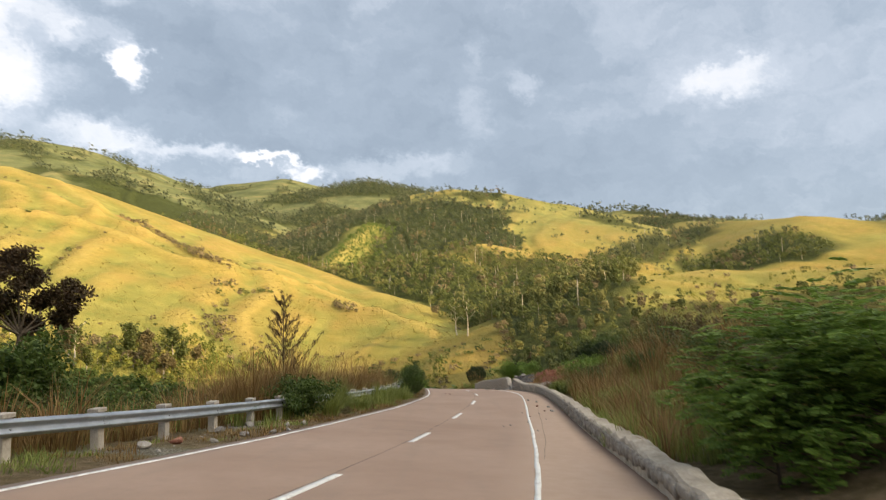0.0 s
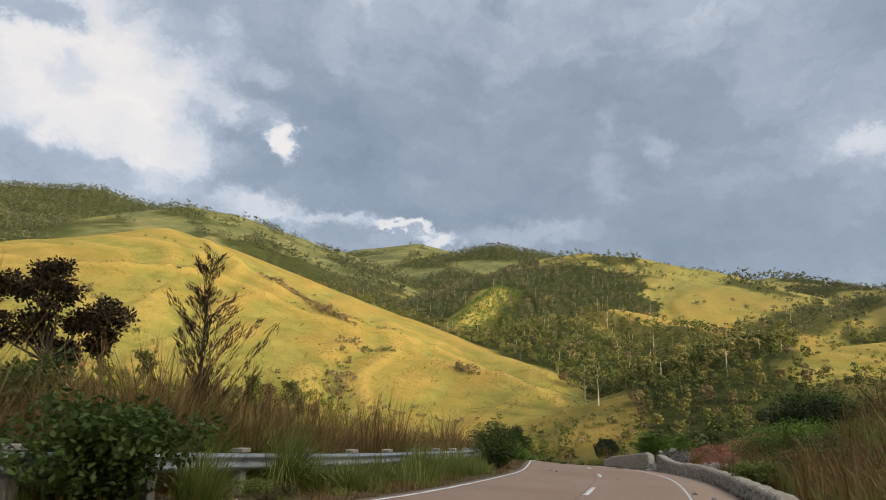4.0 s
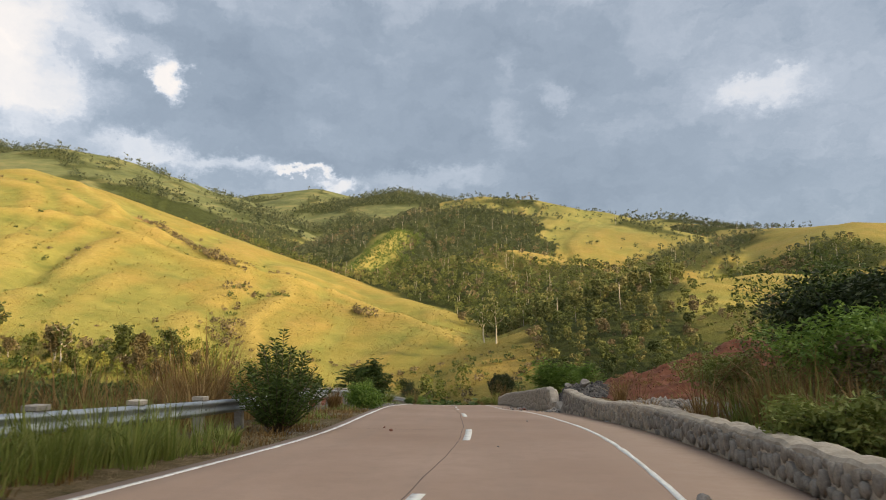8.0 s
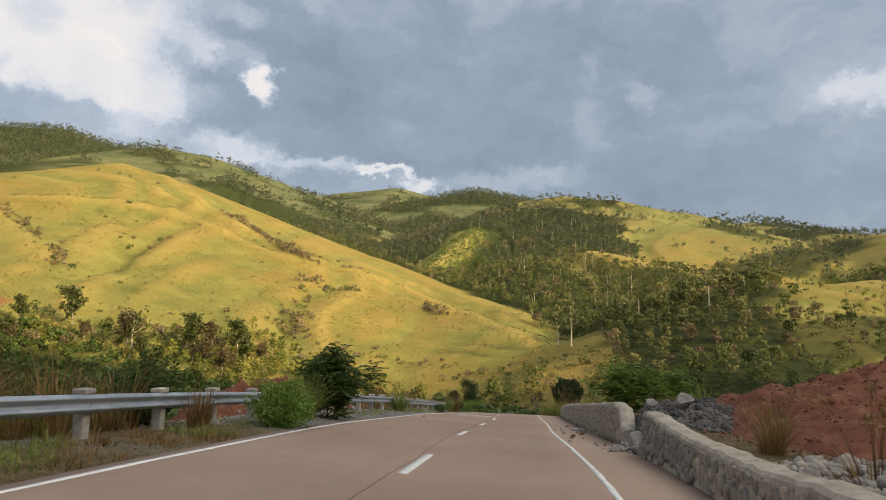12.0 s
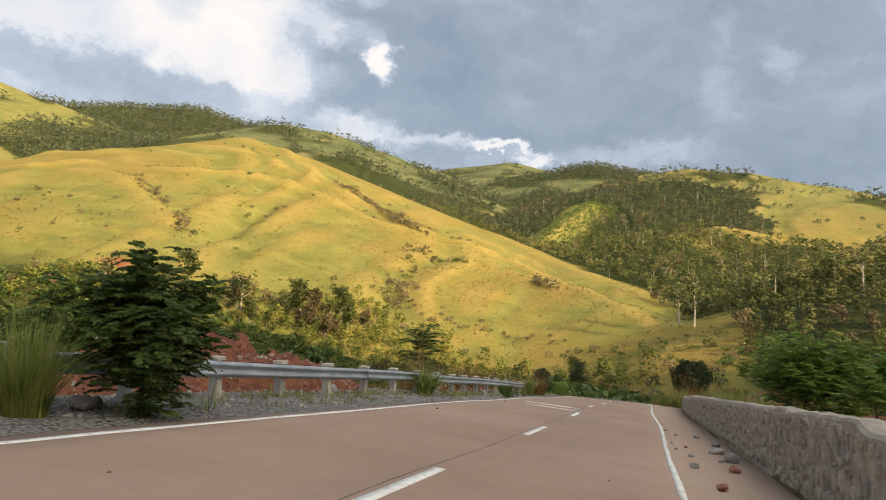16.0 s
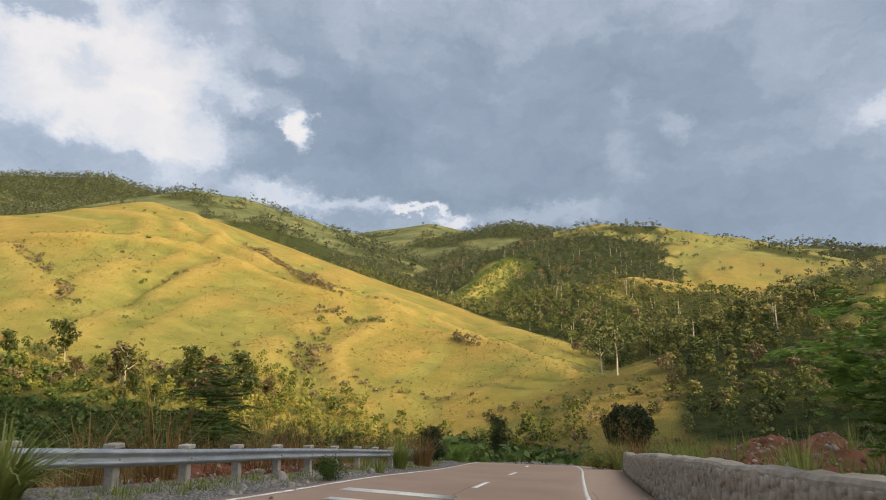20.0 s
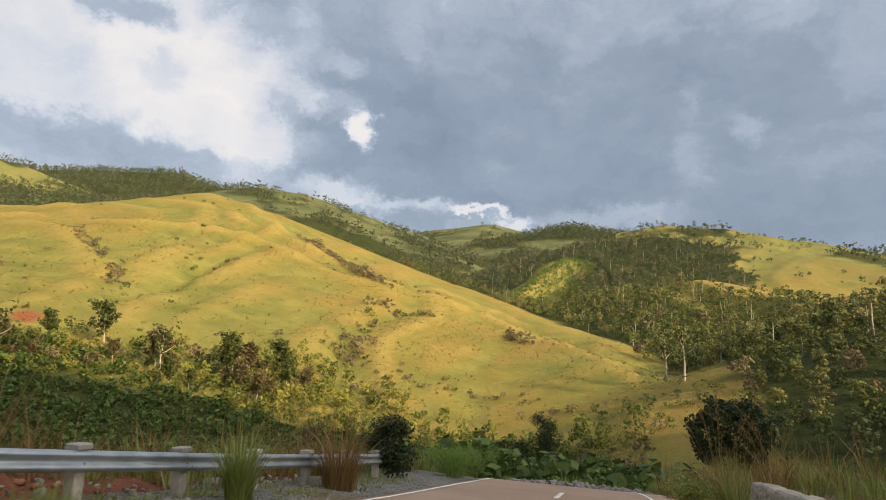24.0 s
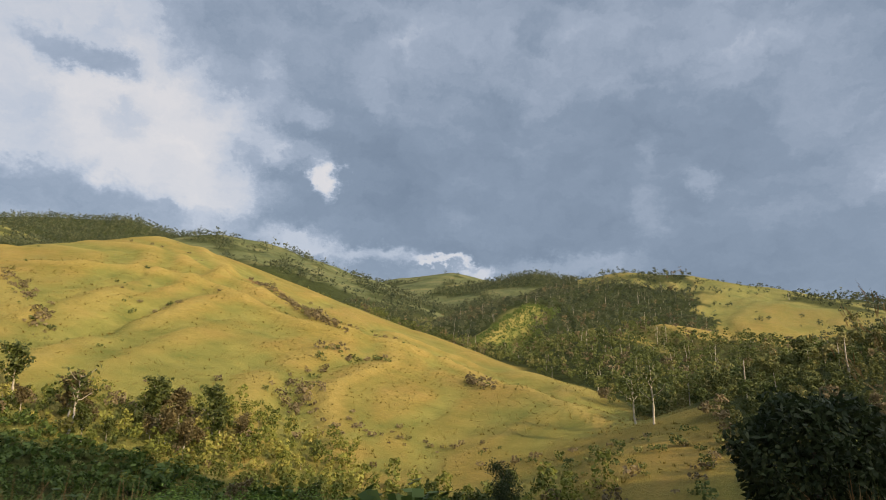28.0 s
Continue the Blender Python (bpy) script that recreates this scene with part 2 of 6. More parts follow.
def ground_material():
    m = Nodes("grassland", .95, 0, .1)
    broad, mid, small = m.noise(.018, 5, .6), m.noise(.09, 5, .6), m.noise(1.2, 5, .7)
    grass = m.ramp(m.math("ADD", m.math("MULTIPLY", broad, .55), m.math("MULTIPLY", mid, .45)),
                   (.32, (.20, .172, .046)), (.43, (.30, .24, .058)), (.53, (.385, .285, .076)), (.66, (.46, .325, .105)))
    tuft = m.noise(.55, 8, .8, stretch=(1, 1, .5))
    grass = m.mix(m.level(tuft, .38, .62), grass, m.mix(.62, grass, (.17, .14, .035)), "MIX")
    grass = m.mix(m.level(m.noise(.22, 6, .7, warp=.6), .42, .66, 0, .55), grass, (.17, .155, .035))
    grass = m.mix(m.level(small, .35, .7, 0, .5), grass, (.11, .10, .02))
    grass = m.mix(m.level(m.noise(.03, 5, .7, warp=.5), .46, .68, 0, .6), grass, (.31, .20, .065))
    grass = m.mix(m.level(m.noise(.9, 6, .75, stretch=(1, 1, .3)), .5, .72, 0, .55), grass, (.16, .12, .035))
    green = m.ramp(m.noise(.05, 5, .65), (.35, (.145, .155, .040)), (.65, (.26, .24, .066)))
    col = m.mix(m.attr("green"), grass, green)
    pale = m.ramp(m.noise(.35, 5, .7), (.35, (.40, .30, .085)), (.65, (.52, .40, .14)))
    col = m.mix(m.math("MULTIPLY", m.attr("crest"), .30), col, pale)
    # far-hill grass: cloud shade and haze are put into this greyer, darker colour
    cloud_shade = m.ramp(m.noise(.012, 6, .65), (.35, (.075, .092, .040)), (.5, (.115, .128, .056)), (.65, (.18, .17, .075)))
    col = m.mix(m.attr("dull"), col, cloud_shade)
    # near-black green over the ground wherever trees or undergrowth stand close
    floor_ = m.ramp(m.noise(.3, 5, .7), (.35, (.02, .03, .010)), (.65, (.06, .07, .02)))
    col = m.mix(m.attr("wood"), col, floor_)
    soil = m.ramp(m.noise(1.5, 6, .7), (.3, (.16, .055, .025)), (.55, (.30, .11, .055)), (.75, (.36, .17, .10)))
    col = m.mix(m.attr("soil"), col, soil)
    stones = m.voronoi(17.0)
    grav = m.ramp(m.math("ADD", stones.outputs["Distance"], m.math("MULTIPLY", small, .5)), (.25, (.27, .255, .24)), (.6, (.41, .39, .365)), (.9, (.15, .14, .13)))
    col = m.mix(m.attr("gravel"), col, grav)
    verge = m.ramp(m.noise(3.0, 6, .7), (.3, (.105, .085, .04)), (.5, (.20, .145, .08)), (.7, (.30, .22, .14)))
    col = m.mix(m.attr("verge"), col, verge)
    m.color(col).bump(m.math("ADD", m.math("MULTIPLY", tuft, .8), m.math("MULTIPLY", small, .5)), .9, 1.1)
    return m.mat


def concrete_road():
    m = Nodes("road_concrete", .85, 0, .25)
    broad, fine, grit = m.noise(.25, 5, .6), m.noise(3, 6, .7), m.noise(60, 3, .6)
    col = m.ramp(broad, (.3, (.285, .185, .135)), (.5, (.335, .225, .168)), (.7, (.38, .262, .20)))
    col = m.mix(m.level(fine, .45, .75, 0, .5), col, (.265, .185, .14))
    col = m.mix(m.level(grit, .35, .7, 0, .22), col, (.17, .14, .115))
    streak = m.noise(.9, 4, .6, stretch=(1.6, .12, 1))
    col = m.mix(m.level(streak, .5, .75, 0, .35), col, (.235, .18, .145))
    col = m.mix(m.level(m.attr("dust"), 0, 1, 0, .85), col, m.ramp(fine, (.3, (.36, .25, .18)), (.7, (.44, .32, .24))))
    m.color(col).bump(m.math("ADD", m.math("MULTIPLY", grit, .5), fine), .25, .01)
    return m.mat


def paint_material():
    m = Nodes("road_paint", .6, 0, .3)
    worn = m.noise(7, 6, .75)
    m.color(m.mix(m.level(worn, .54, .68, 0, .85), m.ramp(m.noise(2, 4), (.3, (.62, .60, .56)), (.7, (.78, .77, .74))), (.26, .20, .165)))
    return m.mat


def stone_material(name, a, b, c, scale=6.0, rough=.9):
    m = Nodes(name, rough, 0, .25)
    n1, n2 = m.noise(scale, 6, .65), m.noise(scale * 7, 4, .6)
    col = m.ramp(n1, (.3, a), (.5, b), (.72, c))
    col = m.mix(m.level(n2, .4, .7, 0, .35), col, tuple(v * .45 for v in a))
    tint = m.mix(1.0, col, m.ramp(m.each(), (0, (.72, .72, .74)), (1, (1.18, 1.12, 1.05))), "MULTIPLY")
    m.color(tint).bump(m.math("ADD", n1, m.math("MULTIPLY", n2, .4)), .5, .03)
    return m.mat


def leaf_material(name, dark, mid, light, rough=.55, islands=True, thin=.25):
    m = Nodes(name, rough, 0, .25)
    r = m.island() if islands else m.each()
    col = m.ramp(r, (0, dark), (.5, mid), (1, light))
    col = m.mix(m.level(m.noise(.35, 3), .3, .7, 0, .5), col, tuple(v * .55 for v in mid))
    m.color(col)
    m.bsdf.inputs["Subsurface Weight"].default_value = 0.0
    t = m.n.new("ShaderNodeBsdfTranslucent")
    m.l.new(col, t.inputs[0])
    mx = m.n.new("ShaderNodeMixShader")
    mx.inputs[0].default_value = thin
    m.l.new(m.bsdf.outputs[0], mx.inputs[1])
    m.l.new(t.outputs[0], mx.inputs[2])
    m.l.new(mx.outputs[0], m.n["Material Output"].inputs[0])
    return m.mat


def wood_material(name, *stops, thin=.15):
    """Foliage of a whole wood: every tree has its own tone, every spray a little of its own."""
    m = Nodes(name, .7, 0, .15)
    t = m.math("ADD", m.math("MULTIPLY", m.attr("tone"), .78), m.math("MULTIPLY", m.island(), .22))
    col = m.ramp(t, *stops)
    m.color(col)
    tr = m.n.new("ShaderNodeBsdfTranslucent")
    m.l.new(col, tr.inputs[0])
    mx = m.n.new("ShaderNodeMixShader")
    mx.inputs[0].default_value = thin
    m.l.new(m.bsdf.outputs[0], mx.inputs[1])
    m.l.new(tr.outputs[0], mx.inputs[2])
    m.l.new(mx.outputs[0], m.n["Material Output"].inputs[0])
    return m.mat


def bark_material(name, a, b):
    m = Nodes(name, .9, 0, .2)
    n = m.noise(9, 5, .65, stretch=(1, 1, .25))
    m.color(m.ramp(n, (.3, a), (.7, b))).bump(n, .5, .02)
    return m.mat


def steel_material():
    m = Nodes("galvanised_steel", .42, .85, .5)
    n, s = m.noise(3, 5, .6), m.noise(1.2, 5, .7, stretch=(1, 1, 5))
    col = m.ramp(n, (.3, (.34, .36, .39)), (.7, (.52, .55, .58)))
    col = m.mix(m.level(s, .55, .8, 0, .5), col, (.30, .27, .24))
    m.color(col).rough(m.level(n, .3, .7, .38, .6))
    return m.mat


M = {
    "ground": ground_material(), "road": concrete_road(), "paint": paint_material(), "steel": steel_material(),
    "wall": stone_material("mortar", (.26, .225, .18), (.39, .345, .285), (.52, .465, .39), 3.0),
    "wallstone": stone_material("wall_stone", (.21, .175, .135), (.36, .315, .255), (.50, .45, .375), 5.0),
    "rock": stone_material("grey_rock", (.19, .175, .16), (.30, .28, .26), (.42, .40, .37), 5.0),
    "redrock": stone_material("red_rock", (.15, .055, .035), (.25, .105, .07), (.36, .20, .15), 5.0),
    "post": stone_material("post_concrete", (.30, .275, .24), (.42, .39, .35), (.50, .47, .43), 6.0),
    "treeleaf": leaf_material("tree_leaf", (.050, .068, .017), (.085, .108, .026), (.135, .15, .040)),
    "dryleaf": leaf_material("dry_leaf", (.085, .07, .03), (.15, .12, .052), (.22, .18, .085)),
    "strip": wood_material("plantation_leaf", (0, (.07, .11, .028)), (.5, (.12, .17, .042)), (1, (.18, .21, .06))),
    "forest": wood_material("forest_leaf", (0, (.055, .072, .026)), (.35, (.095, .118, .036)), (.65, (.145, .165, .050)), (.88, (.21, .205, .072)), (1, (.24, .195, .095))),
    "forest_dry": wood_material("dry_crown", (0, (.105, .085, .050)), (.5, (.18, .145, .080)), (1, (.27, .21, .12))),
    "valley": wood_material("valley_leaf", (0, (.055, .070, .026)), (.4, (.11, .125, .042)), (.75, (.18, .18, .062)), (1, (.25, .215, .095))),
    "feather": leaf_material("feather_leaf", (.09, .16, .03), (.18, .29, .05), (.29, .40, .085), thin=.4),
    "tussock": leaf_material("tussock_grass", (.19, .16, .042), (.27, .215, .055), (.37, .28, .085), thin=.3),
    "foot": wood_material("foot_leaf", (0, (.065, .082, .020)), (.4, (.15, .17, .036)), (.75, (.25, .25, .055)), (1, (.33, .27, .085))),
    # distant foliage: grey of the haze is mixed into the leaf colour
    "hazeleaf": wood_material("haze_leaf", (0, (.052, .068, .042)), (.5, (.090, .108, .060)), (1, (.155, .165, .085))),
    "bush": leaf_material("bush_leaf", (.038, .066, .016), (.078, .125, .026), (.135, .18, .042)),
    "darkleaf": leaf_material("dark_leaf", (.018, .030, .011), (.036, .054, .018), (.066, .084, .032)),
    "brownleaf": leaf_material("brown_leaf", (.034, .022, .013), (.066, .042, .022), (.11, .068, .034)),
    "grass": leaf_material("grass_blade", (.14, .18, .04), (.24, .28, .065), (.37, .37, .12), thin=.35),
    "drygrass": leaf_material("dry_grass", (.14, .078, .030), (.26, .152, .056), (.40, .275, .11), thin=.35),
    "trunk": bark_material("bark", (.05, .038, .028), (.13, .10, .075)),
    "palebark": bark_material("pale_bark", (.28, .24, .19), (.52, .47, .39)),
    "crack": Nodes("joint_tar", .9).color((.11, .085, .07)).mat,
}


def tidy(me, material, smooth=True):
    me.materials.append(material)
    if smooth:
        me.polygons.foreach_set("use_smooth", [True] * len(me.polygons))
    return me


def mesh_of(name, verts, faces, material, smooth=True):
    me = bpy.data.meshes.new(name)
    me.from_pydata([tuple(map(float, v)) for v in verts], [], [tuple(map(int, f)) for f in faces])
    me.update()
    return tidy(me, material, smooth)


def fast_mesh(name, verts, tris, material, smooth=False):
    """A mesh from arrays of vertices and of triangles or quads."""
    verts, tris = np.ascontiguousarray(verts, np.float32), np.ascontiguousarray(tris, np.int32)
    k = tris.shape[1]
    me = bpy.data.meshes.new(name)
    me.vertices.add(len(verts))
    me.vertices.foreach_set("co", verts.ravel())
    me.loops.add(tris.size)
    me.loops.foreach_set("vertex_index", tris.ravel())
    me.polygons.add(len(tris))
    me.polygons.foreach_set("loop_start", np.arange(0, tris.size, k, dtype=np.int32))
    me.polygons.foreach_set("loop_total", np.full(len(tris), k, np.int32))
    me.update(calc_edges=True)
    me.materials.append(material)
    if smooth:
        me.polygons.foreach_set("use_smooth", np.ones(len(tris), bool))
    return me


def part(name, data, material, parent, label=""):
    """Links a bmesh or a mesh as one object under a thing or a part."""
    if isinstance(data, bmesh.types.BMesh):
        me = bpy.data.meshes.new(name)
        data.to_mesh(me)
        data.free()
        tidy(me, material)
    else:
        me = data
    ob = new(name, me)
    ob.parent = parent
    if label:
        ob["label"] = label
    return ob


def thing(name, place, label, category, group="", kind="", turn=0.0):
    ob = new(name)
    ob.matrix_basis = pose(*place, 0, 0, turn)
    return tagged(ob, label, category, group, kind)
# ---- plan of the road and the land ----
def spread(xs, ys):
    """A smooth curve through knots, as a function of numbers or arrays."""
    xs, ys = np.array(xs, float), np.array(ys, float)
    m = np.gradient(ys, xs)

    def at(x):
        x = np.asarray(x, float)
        i = np.clip(np.searchsorted(xs, x) - 1, 0, len(xs) - 2)
        h = xs[i + 1] - xs[i]
        u = np.clip((x - xs[i]) / h, 0, 1)
        v = np.where(x < xs[0], ys[0] + m[0] * (x - xs[0]), np.where(x > xs[-1], ys[-1] + m[-1] * (x - xs[-1]), 0))
        s = (1 + 2 * u) * (1 - u) ** 2 * ys[i] + u * (1 - u) ** 2 * h * m[i] + u * u * (3 - 2 * u) * ys[i + 1] + u * u * (u - 1) * h * m[i + 1]
        return np.where((x < xs[0]) | (x > xs[-1]), v, s)
    return at


road_x = spread([-40, 0, 17, 26, 35, 44, 53, 62, 71, 80, 89, 99, 108, 118, 130, 145], [-12, -3.6, -1, .2, 1.3, 2, 1.8, 1.3, .9, .6, .1, -.2, -.5, -1.6, -5, -12])
road_z = spread([-40, 0, 10, 20, 30, 40, 50, 60, 70, 80, 90, 100, 110, 118, 126, 145], [4.0, 0, -.97, -1.83, -2.5, -3.02, -3.61, -4.34, -5.26, -6.14, -7.02, -8.04, -8.97, -9.9, -11.4, -15.5])
bank = spread([0, 15, 25, 31, 40, 46, 52, 60, 70, 77, 84, 100, 140], [.24, .28, .27, .2, .1, .08, .14, .2, .25, .25, .15, .07, .05])
wall_off = spread([0, 10, 18, 26, 32, 38, 45, 50, 59, 70, 76, 82, 90, 107], [5.2, 5.15, 4.95, 4.75, 4.55, 4.35, 4.22, 4.2, 4.45, 4.78, 4.72, 4.62, 4.65, 5.0])
LEFT, RAIL = -3.3, -5.6
right_line = spread([-30, 5, 20, 30, 60, 140], [3.5, 3.4, 3.15, 2.9, 2.95, 2.8])
wall_top = spread([0, 10, 18, 28, 40, 46, 55, 60, 64, 69, 78, 107], [.12, .17, .26, .38, .44, .51, .58, .95, 1.05, 1.08, 1.02, .88])


def surface(y, off):
    """Height of the road's surface at a sideways offset from its middle line."""
    off = np.asarray(off, float)
    return road_z(y) - bank(y) * np.where(off < 0, off / 3.3, off / 6.0)


def value_noise(x, y, seed):
    xi, yi = np.floor(x).astype(np.int64), np.floor(y).astype(np.int64)
    u, v = x - xi, y - yi
    u, v = u * u * (3 - 2 * u), v * v * (3 - 2 * v)

    def h(a, b):
        n = (a * 374761393 + b * 668265263 + seed * 1442695041) & 0x7FFFFFFF
        n = ((n ^ (n >> 13)) * 1274126177) & 0x7FFFFFFF
        return ((n ^ (n >> 16)) & 0xFFFF) / 65535.0
    return (h(xi, yi) * (1 - u) + h(xi + 1, yi) * u) * (1 - v) + (h(xi, yi + 1) * (1 - u) + h(xi + 1, yi + 1) * u) * v


def fbm(x, y, seed, octaves=4):
    x, y = np.asarray(x, float), np.asarray(y, float)
    out, amp, tot = 0, 1.0, 0
    for o in range(octaves):
        out = out + amp * (value_noise(x, y, seed + o * 17) - .5)
        tot += amp
        x, y, amp = x * 2.03 + 11.3, y * 2.03 + 5.1, amp * .5
    return out / tot * 2


# Ridges: (spine of x, y, z), slope of the sides, height of gullies, their spacing, rounding of the crest
RIDGES = {
    "near_hill": ([(-700, 120, 6), (-610, 270, 50), (-541, 414, 97), (-503, 531, 139), (-428, 616, 170), (-396, 652, 162), (-313, 656, 128), (-234, 650, 95), (-166, 611, 74), (-107, 565, 49), (-59, 513, 31), (-26, 476, 20), (4, 407, -8)], .40, 7.0, 78, 14),
    "near_spur": ([(-500, 340, 44), (-447, 375, 55), (-379, 431, 67), (-296, 468, 70), (-228, 486, 57), (-142, 469, 34), (-62, 423, 16), (-20, 388, 5), (9, 343, -7), (19, 295, -15), (15, 250, -24)], .33, 5.0, 70, 10),
    "upper_hill": ([(-1500, 700, 150), (-1290, 1194, 240), (-1251, 1635, 505), (-1199, 1799, 573), (-1132, 1903, 577), (-1020, 2024, 550), (-840, 2109, 497), (-647, 1968, 392), (-480, 1500, 250)], .42, 16, 170, 40),
    "wood_hill": ([(-2300, 1400, 560), (-2052, 1669, 648), (-1905, 1842, 690), (-1729, 2016, 724), (-1600, 2120, 690)], .5, 14, 200, 40),
    "left_peak": ([(-2300, 700, 420), (-1930, 1240, 600), (-1860, 1304, 592), (-1725, 1382, 546), (-1605, 1430, 502), (-1540, 1452, 452)], .45, 18, 220, 40),
    "round_knob": ([(-1109, 2755, 600), (-939, 2820, 660), (-716, 2886, 694), (-496, 2934, 650)], .4, 10, 200, 50),
    "dark_knob": ([(-560, 2620, 520), (-378, 2649, 606), (-312, 2658, 618), (-165, 2671, 590), (-40, 2680, 540)], .4, 8, 150, 40),
    "peak_hill": ([(-120, 1390, 262), (-42, 1319, 279), (24, 1269, 275), (101, 1215, 255), (211, 1150, 217), (272, 1034, 164), (290, 880, 110)], .4, 8, 75, 20),
    "forest_hill": ([(-120, 709, 70), (-154, 906, 132), (-110, 1013, 182), (-54, 1118, 212), (2, 1119, 212), (50, 1060, 190), (75, 960, 150), (80, 860, 104)], .42, 9, 80, 18),
    "green_strip": ([(-125, 700, 76), (-112, 800, 114), (-103, 913, 152)], .6, 2, 50, 8),
    "low_shoulder": ([(-10, 690, 78), (44, 749, 97), (89, 694, 76), (120, 600, 40)], .35, 5, 60, 20),
    "right_wood": ([(342, 1767, 308), (420, 1500, 262), (440, 1100, 170), (492, 871, 137), (571, 821, 117), (760, 760, 100)], .36, 9, 110, 30),
    "right_hill": ([(40, 270, -16), (60, 300, 1), (77, 321, 12), (104, 365, 26), (159, 389, 31), (199, 370, 28), (238, 346, 28), (380, 300, 40), (560, 250, 60)], .33, 4, 45, 14),
    "far_range": ([(300, 4200, 600), (658, 4148, 770), (1336, 3982, 660), (2397, 3448, 490), (3400, 2600, 420)], .35, 20, 300, 60),
    "shade_hill": ([(60, -330, 95), (170, -200, 130), (220, -80, 144), (225, 40, 146), (225, 70, 139), (225, 96, 124), (226, 118, 104), (228, 135, 76), (233, 165, 42), (238, 195, 22)], 1.4, 5, 70, 16),
}
# Folds of the grassy hill: (line of x, y), height (gullies negative), half width
FOLDS = (
    ([(-385, 400), (-337, 412), (-305, 438), (-272, 452), (-250, 456), (-212, 447), (-171, 434), (-135, 440)], 6.2, 9),
    ([(-392, 382), (-349, 375), (-298, 355), (-251, 330), (-232, 318)], 7.1, 9),
    ([(-318, 374), (-283, 352), (-247, 333), (-228, 312)], -5.8, 6),
    ([(-247, 412), (-235, 377), (-216, 336), (-210, 316)], -5.6, 7),
    ([(-372, 520), (-341, 522), (-298, 505), (-246, 489), (-203, 478), (-152, 444)], 5.6, 8),
    ([(-385, 615), (-352, 583), (-300, 530), (-262, 520)], 5.8, 8),
    ([(-540, 462), (-508, 457), (-446, 449), (-400, 455)], 4.7, 7),
    ([(-467, 381), (-430, 381), (-411, 398), (-390, 412)], 4.7, 7),
    ([(-169, 446), (-132, 462), (-98, 480), (-65, 465), (-27, 388), (-4, 351)], 4.0, 7),
    ([(-156, 497), (-119, 515), (-93, 512), (-61, 488)], 3.6, 6),
    ([(-160, 380), (-131, 343), (-110, 317), (-95, 290)], -2.3, 7),
    ([(-80, 345), (-62, 318), (-50, 285)], -2.0, 6),
)
SPINES = {k: (np.array(v[0], float), *v[1:]) for k, v in RIDGES.items()}


def soft_max(a, b, k):
    h = np.clip(.5 + .5 * (a - b) / k, 0, 1)
    return b * (1 - h) + a * h + k * h * (1 - h)


def ridge_parts(name, x, y):
    """A ridge at x, y: the plain flank, the distance from the crest and the depth of the gullies that run down from it."""
    pts, slope, gully, spacing, rounding = SPINES[name]
    # every stretch of the crest makes its own flank; they are joined softly, so that the flank has no seams
    flank, wsum, along, run = None, 0.0, 0.0, 0.0
    best = np.full(x.shape, 1e9)
    for a, b in zip(pts[:-1], pts[1:]):
        d = b - a
        L = math.hypot(d[0], d[1])
        u = np.clip(((x - a[0]) * d[0] + (y - a[1]) * d[1]) / L ** 2, 0, 1)
        dist = np.hypot(x - a[0] - u * d[0], y - a[1] - u * d[1])
        h = a[2] + u * d[2] - slope * (np.sqrt(dist ** 2 + rounding ** 2) - rounding)
        flank = h if flank is None else soft_max(h, flank, rounding * .25)
        w = 1.0 / (dist + 4) ** 4
        wsum, along = wsum + w, along + w * (run + u * L)
        best = np.minimum(best, dist)
        run += L
    along = along / wsum
    seed = sum(map(ord, name))
    wob = along - .9 * best + spacing * .9 * fbm(best / (spacing * 2.2), along / (spacing * 3), seed + 5, 2)
    g = fbm(wob / spacing, best / (spacing * 4.5), seed, 4)
    g = (np.minimum(np.abs(g), .45) - .2) * 1.7 + .3 * fbm(x / spacing * 1.7, y / spacing * 1.7, seed + 9, 3)
    g = g + .09 * (.32 - np.abs(fbm(wob / spacing * 2.9, best / (spacing * 1.9), seed + 23, 3)) * 2.2)
    return flank, best, g * np.clip(best / (spacing * .9), .12, 1)


def folds(x, y):
    """Height that the folds add to the grassy hill."""
    out = np.zeros(np.shape(x))
    wob = 5 * fbm(x / 26, y / 26, 87, 3)
    for pts, h, w in FOLDS:
        best, end = np.full(np.shape(x), 1e9), np.ones(np.shape(x))
        for i, ((a, b), (c, d)) in enumerate(zip(pts[:-1], pts[1:])):
            u = np.clip(((x - a) * (c - a) + (y - b) * (d - b)) / ((c - a) ** 2 + (d - b) ** 2), 0, 1)
            dist = np.hypot(x - a - u * (c - a), y - b - u * (d - b))
            n = (i + u) / (len(pts) - 1)
            end = np.where(dist < best, np.clip(4 * n * (1 - n) + .15, 0, 1), end)
            best = np.minimum(best, dist)
        out = out + h * end * np.exp(-np.abs(best + wob * .5) / w * 1.1)
    return out


def ridge_height(name, x, y):
    flank, best, g = ridge_parts(name, x, y)
    return flank + SPINES[name][2] * g, best


def base_height(x, y):
    far = np.clip(y - 235, 0, None)
    v = -27 + 11 * step(212, 165, y) + far * .12 + np.clip(y - 900, 0, None) * .04
    return v + np.abs(x - 20) * .012 * np.clip(far / 200, 0, 1) + 3 * fbm(x / 60, y / 60, 3, 3)


def land(x, y):
    """Open land without the road."""
    x, y = np.asarray(x, float), np.asarray(y, float)
    z = base_height(x, y)
    for name in SPINES:
        h, _ = ridge_height(name, x, y)
        z = soft_max(h, z, 6.0)
    return z + folds(x, y)


def step(a, b, x):
    t = np.clip((x - a) / (b - a), 0, 1)
    return t * t * (3 - 2 * t)


